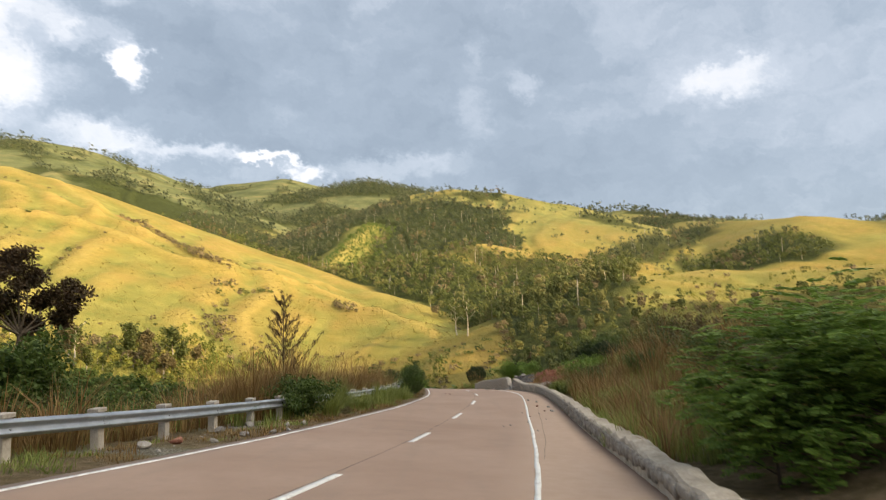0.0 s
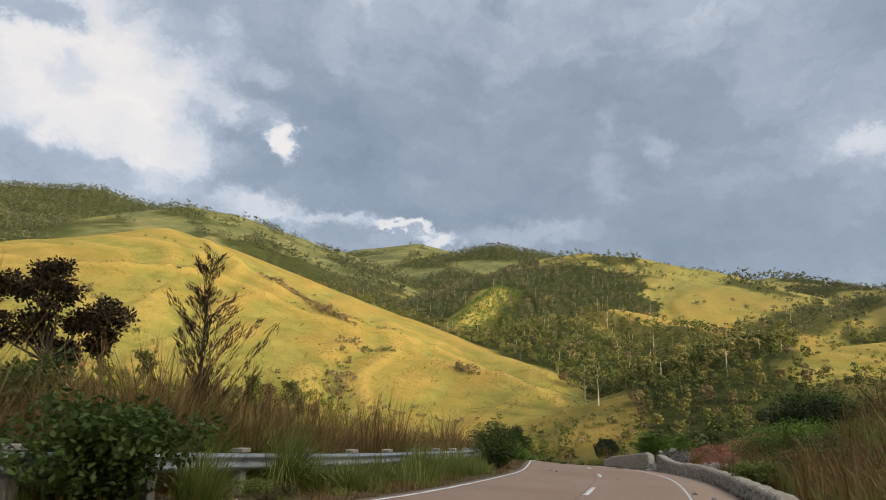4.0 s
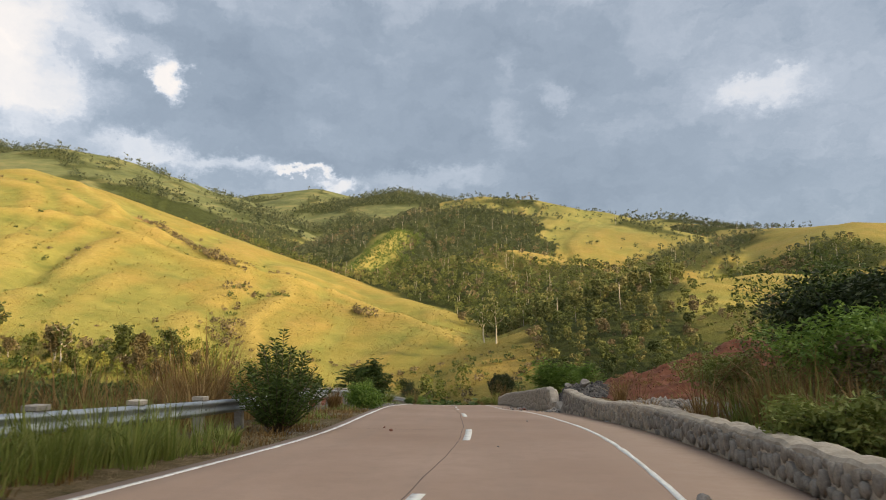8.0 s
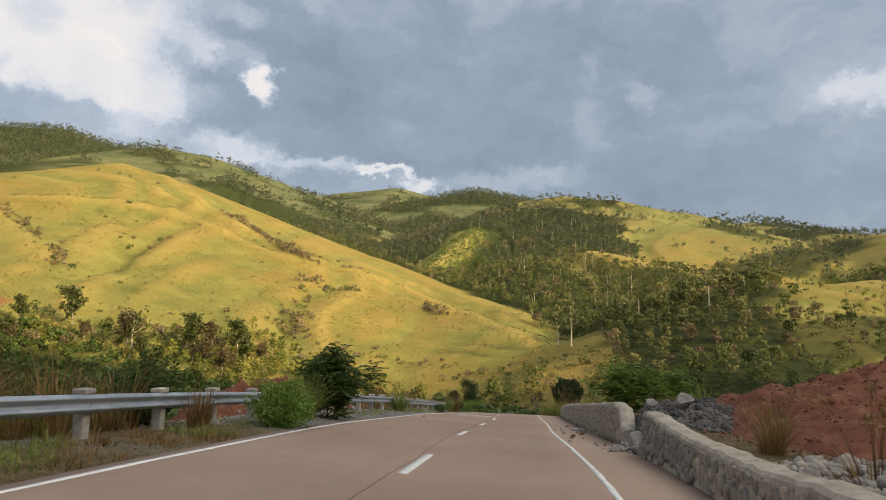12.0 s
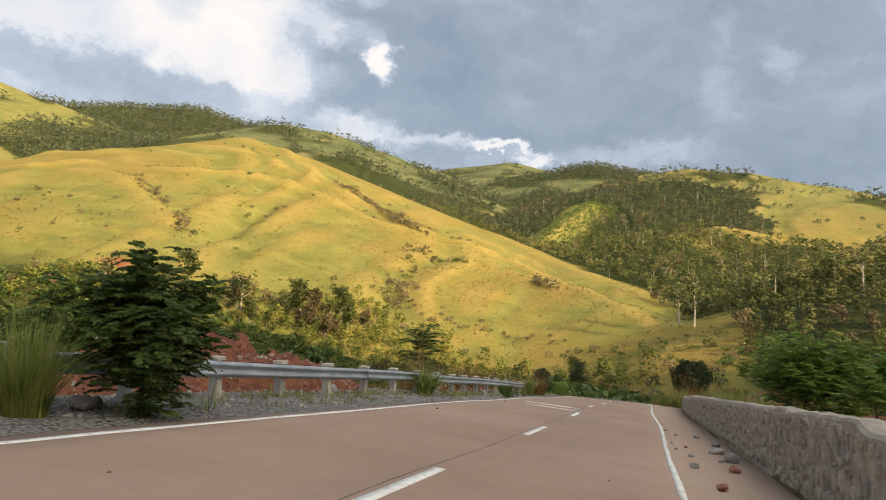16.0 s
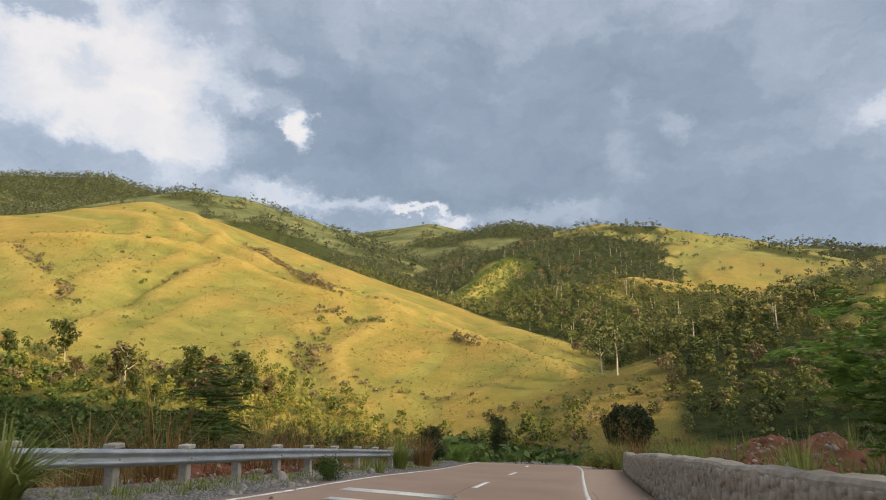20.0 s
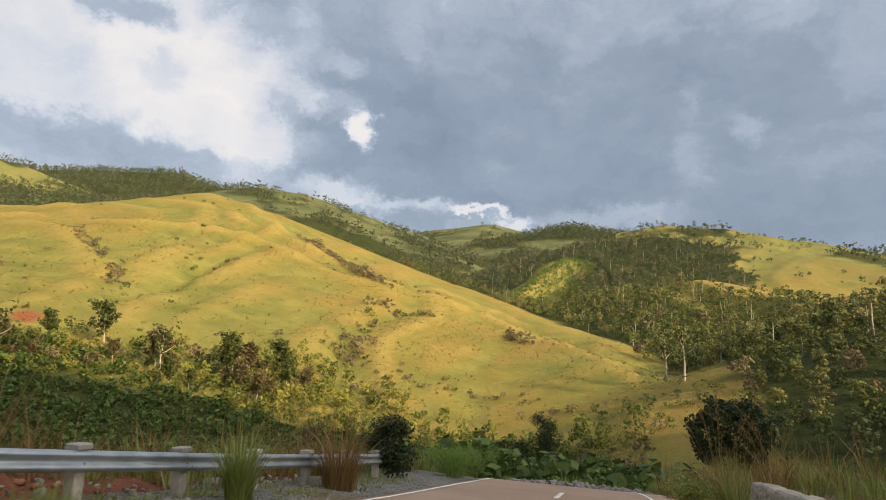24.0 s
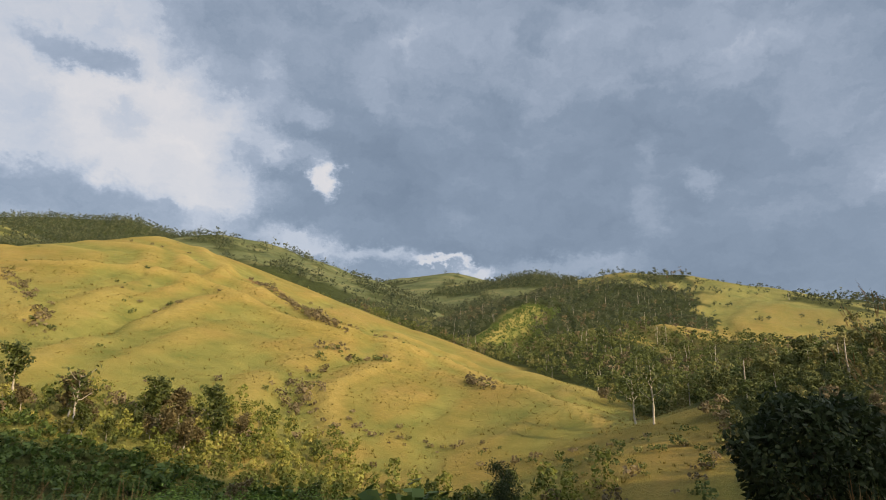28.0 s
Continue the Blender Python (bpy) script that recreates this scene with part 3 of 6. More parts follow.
def ground(x, y):
    """The one sheet of ground: open land, with the road's bench cut into it."""
    x, y = np.asarray(x, float), np.asarray(y, float)
    yc = np.clip(y, -40, 145)
    off = x - road_x(yc)
    zr = surface(yc, np.clip(off, -3.6, 5.4))
    bench = zr - .06 + np.where(off < -3.5, .10 * step(3.5, 5.2, -off), 0)
    # fill slope to the left, bank and terrace to the right
    left = bench - .28 * np.clip(-off - 7.2, 0, None) - .5 * step(7, 9, -off) + .25 * fbm(x / 3, y / 3, 41, 3) * step(5.5, 9, -off)
    wo = wall_off(yc) + .45
    high = step(78, 58, y)
    rise = (wall_top(yc) - .12) * step(wo - .25, wo + .15, off) + high * (2.1 * step(wo + .6 + 4 * step(44, 54, y), wo + 7 + 4 * step(44, 54, y), off) - .16 * np.clip(off - 14, 0, 60))
    fall = (1 - high) * .30 * np.clip(off - 17, 0, None) + step(104, 118, y) * .55 * np.clip(off - 9, 0, None)
    right = bench + rise - fall + .3 * fbm(x / 4, y / 4, 43, 3) * step(wo + .4, wo + 3, off)
    near = np.where(off < 0, left, right)
    wild = land(x, y)
    keep = np.maximum(step(40, 100, np.abs(off)), np.maximum(step(138, 185, y), step(-30, -60, y)))
    return near * (1 - keep) + wild * keep
# ---- ground ----
def axis(stops):
    """Grid lines with a spacing that changes from stop to stop: (from, to, spacing)."""
    out = []
    for a, b, s in stops:
        out += list(np.linspace(a, b, max(2, int(round((b - a) / s))), endpoint=False))
    return np.array(out + [stops[-1][1]])


gx = axis([(-4600, -2000, 60), (-2000, -700, 22), (-700, -120, 5.5), (-120, -30, 2.5), (-30, -12, .9), (-12, 10, .55), (10, 26, .9), (26, 120, 3), (120, 420, 6), (420, 1500, 30), (1500, 4600, 110)])
gy = axis([(-1500, -500, 90), (-500, -60, 14), (-60, 0, 3), (0, 125, .8), (125, 240, 2.2), (240, 720, 4.6), (720, 1400, 9), (1400, 2200, 17), (2200, 3000, 24), (3000, 4700, 80)])
GX, GY = np.meshgrid(gx, gy)
GZ = ground(GX, GY)
nx, ny = len(gx), len(gy)
idx = np.arange(nx * ny).reshape(ny, nx)
quads = np.stack([idx[:-1, :-1], idx[:-1, 1:], idx[1:, 1:], idx[1:, :-1]], -1).reshape(-1, 4)
ground_mesh = fast_mesh("ground", np.stack([GX, GY, GZ], -1).reshape(-1, 3), quads, M["ground"], True)


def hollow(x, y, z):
    """1 in the gullies of the grassy hill, where the colour turns greener and bushes grow."""
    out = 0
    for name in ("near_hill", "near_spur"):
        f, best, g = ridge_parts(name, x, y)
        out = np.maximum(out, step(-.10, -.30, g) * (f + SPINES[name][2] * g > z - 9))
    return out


def cover(x, y, z):
    """What grows or lies where, with some shade painted in: shares of dark ground among trees, green grass, far dull
    grass, bare soil, gravel and verge.
    """
    yc = np.clip(y, -40, 145)
    off = x - road_x(yc)
    nearby = step(16, 9, np.abs(off)) * step(140, 118, y) * step(-50, -30, y)
    gravel = nearby * step(-3.2, -3.6, off) * step(-9, -6.5, off) * step(.30, .62, value_noise(x / 2.2, y / 2.2, 5) * .6 + .4 * step(52, 62, y))
    verge = nearby * (1 - gravel)
    heap = lambda cx, cy, rx, ry: step(1.25, .7, np.hypot((x - cx) / rx, (y - cy) / ry) + .35 * fbm(x / 2.5, y / 2.5, 8, 3))
    soil = np.maximum.reduce([heap(12, 61, 5, 8), heap(10, 93, 5, 15), heap(-10, 74, 4.5, 9), heap(-218, 266, 6, 6), heap(-262, 529, 9, 7), heap(-9, 92, 3, 16), heap(12.5, 30, 4, 12)])
    # the slope and valley strip are darkened for undergrowth and the shade there
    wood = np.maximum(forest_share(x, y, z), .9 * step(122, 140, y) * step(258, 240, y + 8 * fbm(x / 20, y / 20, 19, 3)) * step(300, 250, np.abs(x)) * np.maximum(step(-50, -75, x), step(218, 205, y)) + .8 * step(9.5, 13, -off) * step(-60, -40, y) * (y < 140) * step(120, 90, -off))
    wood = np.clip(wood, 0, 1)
    # green also darkens the far-left and right slopes to stand for shade
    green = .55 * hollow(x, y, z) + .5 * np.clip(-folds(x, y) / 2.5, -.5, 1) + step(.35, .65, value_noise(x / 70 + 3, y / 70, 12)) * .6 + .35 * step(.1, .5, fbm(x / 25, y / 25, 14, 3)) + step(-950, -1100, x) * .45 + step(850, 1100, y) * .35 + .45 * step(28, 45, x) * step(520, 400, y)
    # share of painted cloud shade and haze, less on the sunlit left peak
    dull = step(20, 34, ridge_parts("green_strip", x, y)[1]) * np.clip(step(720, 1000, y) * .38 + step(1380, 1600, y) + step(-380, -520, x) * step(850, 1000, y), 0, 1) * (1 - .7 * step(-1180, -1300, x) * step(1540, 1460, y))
    return {"dull": dull, "wood": wood, "green": np.clip(green + step(34, 20, ridge_parts("green_strip", x, y)[1]), 0, 1), "soil": soil, "gravel": gravel * (1 - soil), "verge": verge * (1 - soil)}


def forest_share(x, y, z):
    """Where trees stand close: the valley bottoms, the forested hill and the dark tops."""
    n = fbm(x / 45, y / 45, 21, 3)

    def strip(pts, w0, w1):
        """1 along a line across the plan, whose width goes from w0 to w1."""
        best = np.full(np.shape(x), -9.0)
        k = len(pts) - 1
        for i, (a, b) in enumerate(zip(pts[:-1], pts[1:])):
            d = (b[0] - a[0], b[1] - a[1])
            u = np.clip(((x - a[0]) * d[0] + (y - a[1]) * d[1]) / (d[0] ** 2 + d[1] ** 2), 0, 1)
            w = w0 + (w1 - w0) * (i + u) / k
            best = np.maximum(best, 1 - np.hypot(x - a[0] - u * d[0], y - a[1] - u * d[1]) / w)
        return step(-.12, .25, best + .45 * n)

    stream = strip([(48, 214), (60, 250), (64, 330), (60, 430), (34, 540), (-40, 640), (-120, 720), (-230, 800), (-380, 920), (-560, 1120)], 16, 120)
    near_bank = strip([(34, 234), (42, 270), (48, 330)], 15, 18)
    branch = strip([(45, 420), (90, 520), (150, 620), (200, 760), (330, 900)], 24, 34)
    shoulder = np.maximum(strip([(-70, 620), (0, 590), (50, 600), (110, 640)], 40, 34), strip([(0, 800), (30, 700), (70, 640)], 22, 26) * .8)
    behind = np.maximum(strip([(-760, 1420), (-600, 1350), (-480, 1370), (-390, 1280), (-300, 1080), (-210, 870), (-155, 770)], 85, 60), strip([(-560, 1700), (-470, 1860), (-370, 2020)], 110, 90))
    right_side = strip([(60, 240), (72, 268), (90, 280), (120, 285), (200, 275), (330, 240)], 24, 30) * .7
    d = lambda name: ridge_height(name, x, y)
    hf, df = d("forest_hill")
    fh = (hf > z - 14) * step(190, 110, df + 70 * n) * (x < 95 + 40 * n)
    hs, ds = d("green_strip")
    strip_gap = step(16, 34, ds + 8 * n) + (hs < z - 12)
    hn, dn = d("near_hill")
    beyond = (x > -760) * (y > 690) * (y < 1350) * (x < -60) * (hn < z + 5) * step(40, 75, dn) * step(.35, .05, n)
    h2, d2 = d("wood_hill")
    h3, d3 = d("dark_knob")
    tops = (h2 > z - 12) * step(800, 600, d2 + 150 * n) + (h3 > z - 30) * step(430, 320, d3 + 60 * n)
    # left peak: woods and dark floor stop at the edge of the lit slope
    tops = tops + (y > 900) * (y < 2300) * step(40, 140, -x - .87 * (y - 60) + 60 * n) * (x < -900) * np.where((y < 1520) & (x < -1180), step(.0, -25, z - 322 - .34 * (y - 944) + 30 * n), 1)
    h4, d4 = d("right_wood")
    rw = (h4 > z - 12) * step(-.12, .1, fbm(x / 120, y / 120, 31, 3) + .06) * (y > 420)
    patch = step(.20, .42, fbm(x / 90, y / 90, 33, 3)) * (y > 950) * .85
    crest = step(60, 20, np.abs(y - 2040 - .45 * (x + 1000))) * (x > -1130) * (x < -600) * .5
    lim = (y > 205) | (np.abs(x) > 120)
    return np.clip(np.maximum.reduce([stream, branch * .9, shoulder * .9, behind, near_bank, right_side, fh, beyond, tops, rw, patch, crest]) * lim * np.clip(strip_gap, 0, 1), 0, 1)


# colour follows the ground's bend: paler on crests, greener in hollows
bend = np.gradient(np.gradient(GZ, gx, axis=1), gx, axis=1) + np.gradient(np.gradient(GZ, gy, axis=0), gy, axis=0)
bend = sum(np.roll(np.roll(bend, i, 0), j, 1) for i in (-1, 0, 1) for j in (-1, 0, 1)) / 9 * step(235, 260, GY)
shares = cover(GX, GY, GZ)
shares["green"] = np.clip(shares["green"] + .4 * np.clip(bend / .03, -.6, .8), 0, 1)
shares["crest"] = np.clip(-bend / .035, 0, 1)
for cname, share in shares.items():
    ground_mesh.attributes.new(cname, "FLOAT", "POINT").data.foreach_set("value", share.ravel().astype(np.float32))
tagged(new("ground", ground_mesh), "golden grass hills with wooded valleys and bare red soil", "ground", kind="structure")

# ---- road slab, shoulder and markings ----
def ribbon(name, ys, lo, hi, lift, material, steps=2, attr=None):
    """A strip along the road between two offsets, laid on its surface, with thin edges going down."""
    lo = lo if callable(lo) else (lambda y, v=lo: v + 0 * y)
    hi = hi if callable(hi) else (lambda y, v=hi: v + 0 * y)
    V = []
    u = np.linspace(0, 1, steps)
    for y in ys:
        a, b = float(lo(y)), float(hi(y))
        offs = a + (b - a) * u if steps < 5 else np.concatenate([np.linspace(a, 0, steps // 2 + 1), np.linspace(0, b, steps - steps // 2)[1:]])
        V += [(float(road_x(y)) + a, y, float(surface(y, a)) + lift - .12)]
        V += [(float(road_x(y)) + o, y, float(surface(y, o)) + lift) for o in offs]
        V += [(float(road_x(y)) + b, y, float(surface(y, b)) + lift - .12)]
    k = steps + 2
    F = [(r * k + c, r * k + c + 1, (r + 1) * k + c + 1, (r + 1) * k + c) for r in range(len(ys) - 1) for c in range(k - 1)]
    me = mesh_of(name, V, F, material)
    if attr:
        at = me.attributes.new(attr[0], "FLOAT", "POINT")
        at.data.foreach_set("value", [float(attr[1](v[0] - float(road_x(v[1])), v[1])) for v in V])
    return me


road_ys = np.arange(-38, 144.1, 1.0)
edge_wob = lambda y: float(wall_off(y)) + .1
dust = lambda off, y: float(np.clip(step(2.6, 3.3, off) * .9 + .5 * step(-2.6, -3.4, off) * (fbm(y / 3, off, 6, 2) + .4), 0, 1))
tagged(new("road", ribbon("road", road_ys, -3.55, edge_wob, 0.0, M["road"], 13, ("dust", dust))), "pinkish grey concrete road running downhill in an S-bend", "road", kind="structure")
line = lambda o, w: (lambda y: o(y) - w / 2 + .022 * float(fbm(y / .8, 3.0, 5, 3)), lambda y: o(y) + w / 2 + .022 * float(fbm(y / .7, 9.0, 6, 3)))
for nm, o in (("edge_line", lambda y: LEFT), ("edge_line", lambda y: float(right_line(y)))):
    a, b = line(o, .095)
    tagged(new(nm, ribbon(nm, np.arange(-30, 122, .25), a, b, .007, M["paint"])), "worn white edge line painted on the road", "road marking", kind="structure")
for k in range(14):
    y0 = -9.9 + 9.0 * k
    if k > 1:
        y0 = [8.2, 17.1, 26.0, 34.9, 43.8, 52.8, 61.8, 70.9, 79.9, 88.9, 98.2, 107.4][k - 2]
    tagged(new("centre_dash", ribbon("centre_dash", np.linspace(y0, y0 + 2.9, 5), -.075, .075, .007, M["paint"])), "short worn white centre dash on the road", "road marking", "centre dashes", "structure")
# ---- plants: builders ----
def rng_of(seed):
    return np.random.default_rng(seed)


def unit(v):
    return v / np.maximum(np.linalg.norm(v, axis=-1, keepdims=True), 1e-9)


def leaf_quads(c, axis_, length, width, r, fold=.25):
    """One four-cornered leaf for each centre, along an axis, turned at random about it."""
    n = len(c)
    axis_ = unit(axis_)
    side = unit(np.cross(axis_, r.normal(size=(n, 3))))
    up = np.cross(side, axis_)
    L, W = np.broadcast_to(length, n)[:, None], np.broadcast_to(width, n)[:, None]
    v = np.stack([c - axis_ * L * .5, c + side * W * .5 + up * W * fold, c + axis_ * L * .5, c - side * W * .5 + up * W * fold], 1)
    return v.reshape(-1, 3), np.arange(4 * n).reshape(n, 4)


def join(*sets):
    V, F, k = [], [], 0
    for v, f in sets:
        V.append(v)
        F.append(f + k)
        k += len(v)
    return np.concatenate(V), np.concatenate(F)


def tube(path, radii, sides=6):
    """A tapered limb along a path of points."""
    path, radii = np.asarray(path, float), np.asarray(radii, float)
    d = unit(np.gradient(path, axis=0))
    ref = np.array([.31, .87, .38])
    s = unit(np.cross(d, ref))
    t = np.cross(d, s)
    a = np.linspace(0, 2 * math.pi, sides, endpoint=False)
    ring = path[:, None] + radii[:, None, None] * (np.cos(a)[None, :, None] * s[:, None] + np.sin(a)[None, :, None] * t[:, None])
    n = len(path)
    i = np.arange(n * sides).reshape(n, sides)
    f = np.stack([i[:-1], np.roll(i[:-1], -1, 1), np.roll(i[1:], -1, 1), i[1:]], -1).reshape(-1, 4)
    return ring.reshape(-1, 3), f


def limbs(r, height, spread_, count, base=.35, rad=.08, wiggle=.12, rise=.6):
    """A trunk with limbs. Returns the mesh arrays and the points along the limbs' outer parts."""
    k = 7
    z = np.linspace(0, height, k)
    trunk = np.stack([np.cumsum(r.normal(0, wiggle, k)) * height / 12, np.cumsum(r.normal(0, wiggle, k)) * height / 12, z], 1)
    trunk[0, :2] = 0
    sets, tips = [tube(trunk, np.linspace(rad, rad * .25, k))], []
    for c in range(count):
        u = base + (1 - base) * (c + r.uniform(0, .6)) / count
        p = np.array([np.interp(u * height, z, trunk[:, j]) for j in range(3)])
        a = c * 2.4 + r.uniform(-.5, .5)
        ln = spread_ * r.uniform(.7, 1.1) * (1.15 - .65 * u)
        s = np.linspace(0, 1, 5)[:, None]
        q = p + s * ln * np.array([math.cos(a), math.sin(a), 0]) + s ** 1.3 * ln * rise * np.array([0, 0, 1]) + np.cumsum(r.normal(0, .05 * ln, (5, 3)), 0) * (s > 0)
        sets.append(tube(q, np.linspace(rad * .45, rad * .1, 5), 4))
        tips += list(q[1:])
    return join(*sets), np.array(tips + list(trunk[3:]))


def crown_leaves(r, tips, per, radius, length, width, squash=.8, out=.5):
    """Leaves in loose clumps round the ends of the limbs."""
    n = len(tips) * per
    dirs = unit(r.normal(size=(n, 3)))
    c = np.repeat(tips, per, 0) + dirs * (radius * r.uniform(.1, 1, (n, 1)) ** .6) * np.array([1, 1, squash])
    ax = dirs * out + r.normal(size=(n, 3)) * .6 - np.array([0, 0, .25])
    return leaf_quads(c, ax, length * r.uniform(.6, 1.3, n), width * r.uniform(.7, 1.2, n), r)


def blades(r, n, height, base, lean, width, droop=.6, segs=4):
    """A tuft of grass: bent, tapering blades that rise from a small patch."""
    a = r.uniform(0, 2 * math.pi, n)
    h = height * r.uniform(.45, 1.05, n)
    ln = lean * r.uniform(.1, 1, n)
    root = np.stack([np.cos(a), np.sin(a), 0 * a], 1) * (base * np.sqrt(r.uniform(0, 1, n)))[:, None]
    way = np.stack([np.cos(a + r.normal(0, .5, n)), np.sin(a + r.normal(0, .5, n)), 0 * a], 1)
    u = np.linspace(0, 1, segs + 1)
    ctr = root[:, None] + way[:, None] * (h * ln)[:, None, None] * (u ** 1.6)[None, :, None]
    ctr[..., 2] += h[:, None] * (u[None] - droop * ln[:, None] * u[None] ** 2.4)
    side = np.cross(way, [0, 0, 1]) + r.normal(0, .3, (n, 3)) * np.array([1, 1, .2])
    w = width * r.uniform(.6, 1.3, n)[:, None] * (1 - u[None] ** 1.5 * .92)
    V = np.stack([ctr - side[:, None] * w[..., None] * .5, ctr + side[:, None] * w[..., None] * .5], 2)
    k = 2 * (segs + 1)
    one = np.array([[2 * i, 2 * i + 1, 2 * i + 3, 2 * i + 2] for i in range(segs)])
    F = (np.arange(n)[:, None, None] * k + one[None]).reshape(-1, 4)
    return V.reshape(-1, 3), F


def frond(r, start, way, length, leaflets, lw, sag=.35):
    """A feathered leaf: leaflets in two rows along a bent stalk."""
    u = np.linspace(.12, 1, leaflets)
    way = way / np.linalg.norm(way)
    c = start + way * (u * length)[:, None]
    c[:, 2] -= sag * length * u ** 2
    side = np.cross(way, [0, 0, 1])
    side = side / max(np.linalg.norm(side), 1e-6)
    ll = length * .30 * (np.sin(u * math.pi * .92) + .25)
    sets = []
    for sgn in (-1, 1):
        ax = np.tile(side * sgn + way * .45 - np.array([0, 0, .25]), (leaflets, 1)) + r.normal(0, .08, (leaflets, 3))
        sets.append(leaf_quads(c + unit(ax) * ll[:, None] * .5, ax, ll, lw, r, .1))
    stalk = np.stack([start + way * s * length - np.array([0, 0, sag * length * s ** 2]) for s in np.linspace(0, 1, 5)])
    sets.append(tube(stalk, np.linspace(.012, .004, 5), 3))
    return join(*sets)


TONE = {}   # the tone of each plant of a scattered set, until its mesh takes it over


def scatter(kit, X, Y, Z, r, lo=.7, hi=1.3):
    """Joins many turned and scaled copies of a few small meshes into one."""
    pick = r.integers(0, len(kit), len(X))
    V, F, tones, k = [], [], [], 0
    for i, (v, f) in enumerate(kit):
        sel = np.where(pick == i)[0]
        if not len(sel):
            continue
        t, s = r.uniform(0, 2 * math.pi, len(sel)), r.uniform(lo, hi, len(sel))
        c, q = np.cos(t)[:, None], np.sin(t)[:, None]
        w = v[None] * s[:, None, None]
        P = np.stack([w[..., 0] * c - w[..., 1] * q + X[sel, None], w[..., 0] * q + w[..., 1] * c + Y[sel, None], w[..., 2] + Z[sel, None]], -1)
        V.append(P.reshape(-1, 3))
        tones.append(np.repeat(r.uniform(0, 1, len(sel)), len(v)))
        F.append((f[None] + (np.arange(len(sel)) * len(v))[:, None, None]).reshape(-1, f.shape[1]) + k)
        k += len(sel) * len(v)
    TONE[len(TONE)] = np.concatenate(tones)
    return np.concatenate(V), np.concatenate(F)


def gz(x, y):
    return float(ground(np.array([x]), np.array([y]))[0])


# ---- woods on the hills and in the valley ----
def wood_tree(seed, quads, height, slim=1.0, clumps=7, low=.34):
    """A far tree: rounded clumps of foliage round the head of a trunk, each a shell of leaf sprays that face outwards."""
    r = rng_of(seed)
    u = np.sort(r.uniform(0, 1, clumps))
    cz = height * (low + (.93 - low) * u)
    rad = height * .25 * slim
    reach = rad * (.25 + .75 * np.sin(np.clip(u * .8 + .12, 0, 1) * math.pi))
    a = np.arange(clumps) * 2.4 + r.uniform(-.6, .6, clumps)
    cc = np.stack([np.cos(a) * reach, np.sin(a) * reach, cz], 1)
    size = rad * r.uniform(.42, .72, clumps)
    n = quads
    own = r.integers(0, clumps, n)
    d = unit(r.normal(size=(n, 3)) + np.array([0, 0, .35]))
    c = cc[own] + d * (size[own] * r.uniform(.7, 1.1, n))[:, None] * np.array([1, 1, .85])
    nrm = unit(d + r.normal(0, .38, (n, 3)))
    side = unit(np.cross(nrm, r.normal(size=(n, 3))))
    ax = np.cross(side, nrm)
    s = (size[own] * .95 * (8 * clumps / quads) ** .4 * r.uniform(.7, 1.3, n))[:, None]
    v = np.stack([c - ax * s * .6, c + side * s * .42, c + ax * s * .6, c - side * s * .42], 1)
    return v.reshape(-1, 3), np.arange(4 * n).reshape(n, 4)


def wood_trunk(height, rad, seed):
    r = rng_of(seed)
    p = np.array([[0, 0, -1.5], [r.normal(0, .15), r.normal(0, .15), height * .45], [r.normal(0, .4), r.normal(0, .4), height * .85]])
    return tube(p, [rad, rad * .7, rad * .3], 4)


def spots(x0, x1, y0, y1, gap, r, share, power=1.0):
    """Places for trees on a shaken grid, kept where the share of woodland is high."""
    xs, ys = np.meshgrid(np.arange(x0, x1, gap), np.arange(y0, y1, gap))
    xs, ys = xs.ravel() + r.uniform(-.5, .5, xs.size) * gap, ys.ravel() + r.uniform(-.5, .5, ys.size) * gap
    zs = ground(xs, ys)
    keep = r.uniform(0, 1, len(xs)) < share(xs, ys, zs) ** power
    return xs[keep], ys[keep], zs[keep]


def stuff(name, data, material, label, category):
    me = fast_mesh(name, *data, material)
    share = np.concatenate([TONE[k] for k in sorted(TONE)]) if TONE else np.zeros(0)
    TONE.clear()
    if len(share) == len(me.vertices):
        me.attributes.new("tone", "FLOAT", "POINT").data.foreach_set("value", share.astype(np.float32))
    return tagged(new(name, me), label, category, kind="stuff")


R = rng_of(5)
kit_mid = [wood_tree(100 + i, 64, h, s, 8) for i, (h, s) in enumerate(((9, .85), (11, .65), (8, .95), (13, .55), (10, .75), (7, 1.1)))]
kit_far = [wood_tree(140 + i, 30, h, s, 5, .2) for i, (h, s) in enumerate(((13, 1.0), (16, .8), (11, 1.2)))]
kit_low = [wood_tree(190 + i, 60, h, 1.5, 8, .15) for i, h in enumerate((2.4, 3.4, 1.8))]
kit_scrub = [wood_tree(160 + i, 56, h, 1.7, 7, .15) for i, h in enumerate((2.2, 3.0, 1.6, 2.6))]
woods = [spots(-420, 420, 205, 760, 7.4, R, forest_share, 1.2), spots(-520, 700, 760, 1420, 9.5, R, forest_share, 1.2)]
wx, wy, wz = (np.concatenate(c) for c in zip(*woods))
tone = fbm(wx / 55, wy / 55, 51, 3) + R.normal(0, .25, len(wx))
dry = tone > np.where(wy < 450, .52, .42)
close = wy < 450
kit_near = [wood_tree(120 + i, 260, h, s, 15) for i, (h, s) in enumerate(((9, .85), (11, .65), (8, .95), (13, .55), (7, 1.1)))]
upper = (wy > 760) & ~dry
stuff("upper_woodland", scatter(kit_mid, wx[upper], wy[upper], wz[upper] - .4, R), M["hazeleaf"], "dull green forest on the higher hills", "woodland")
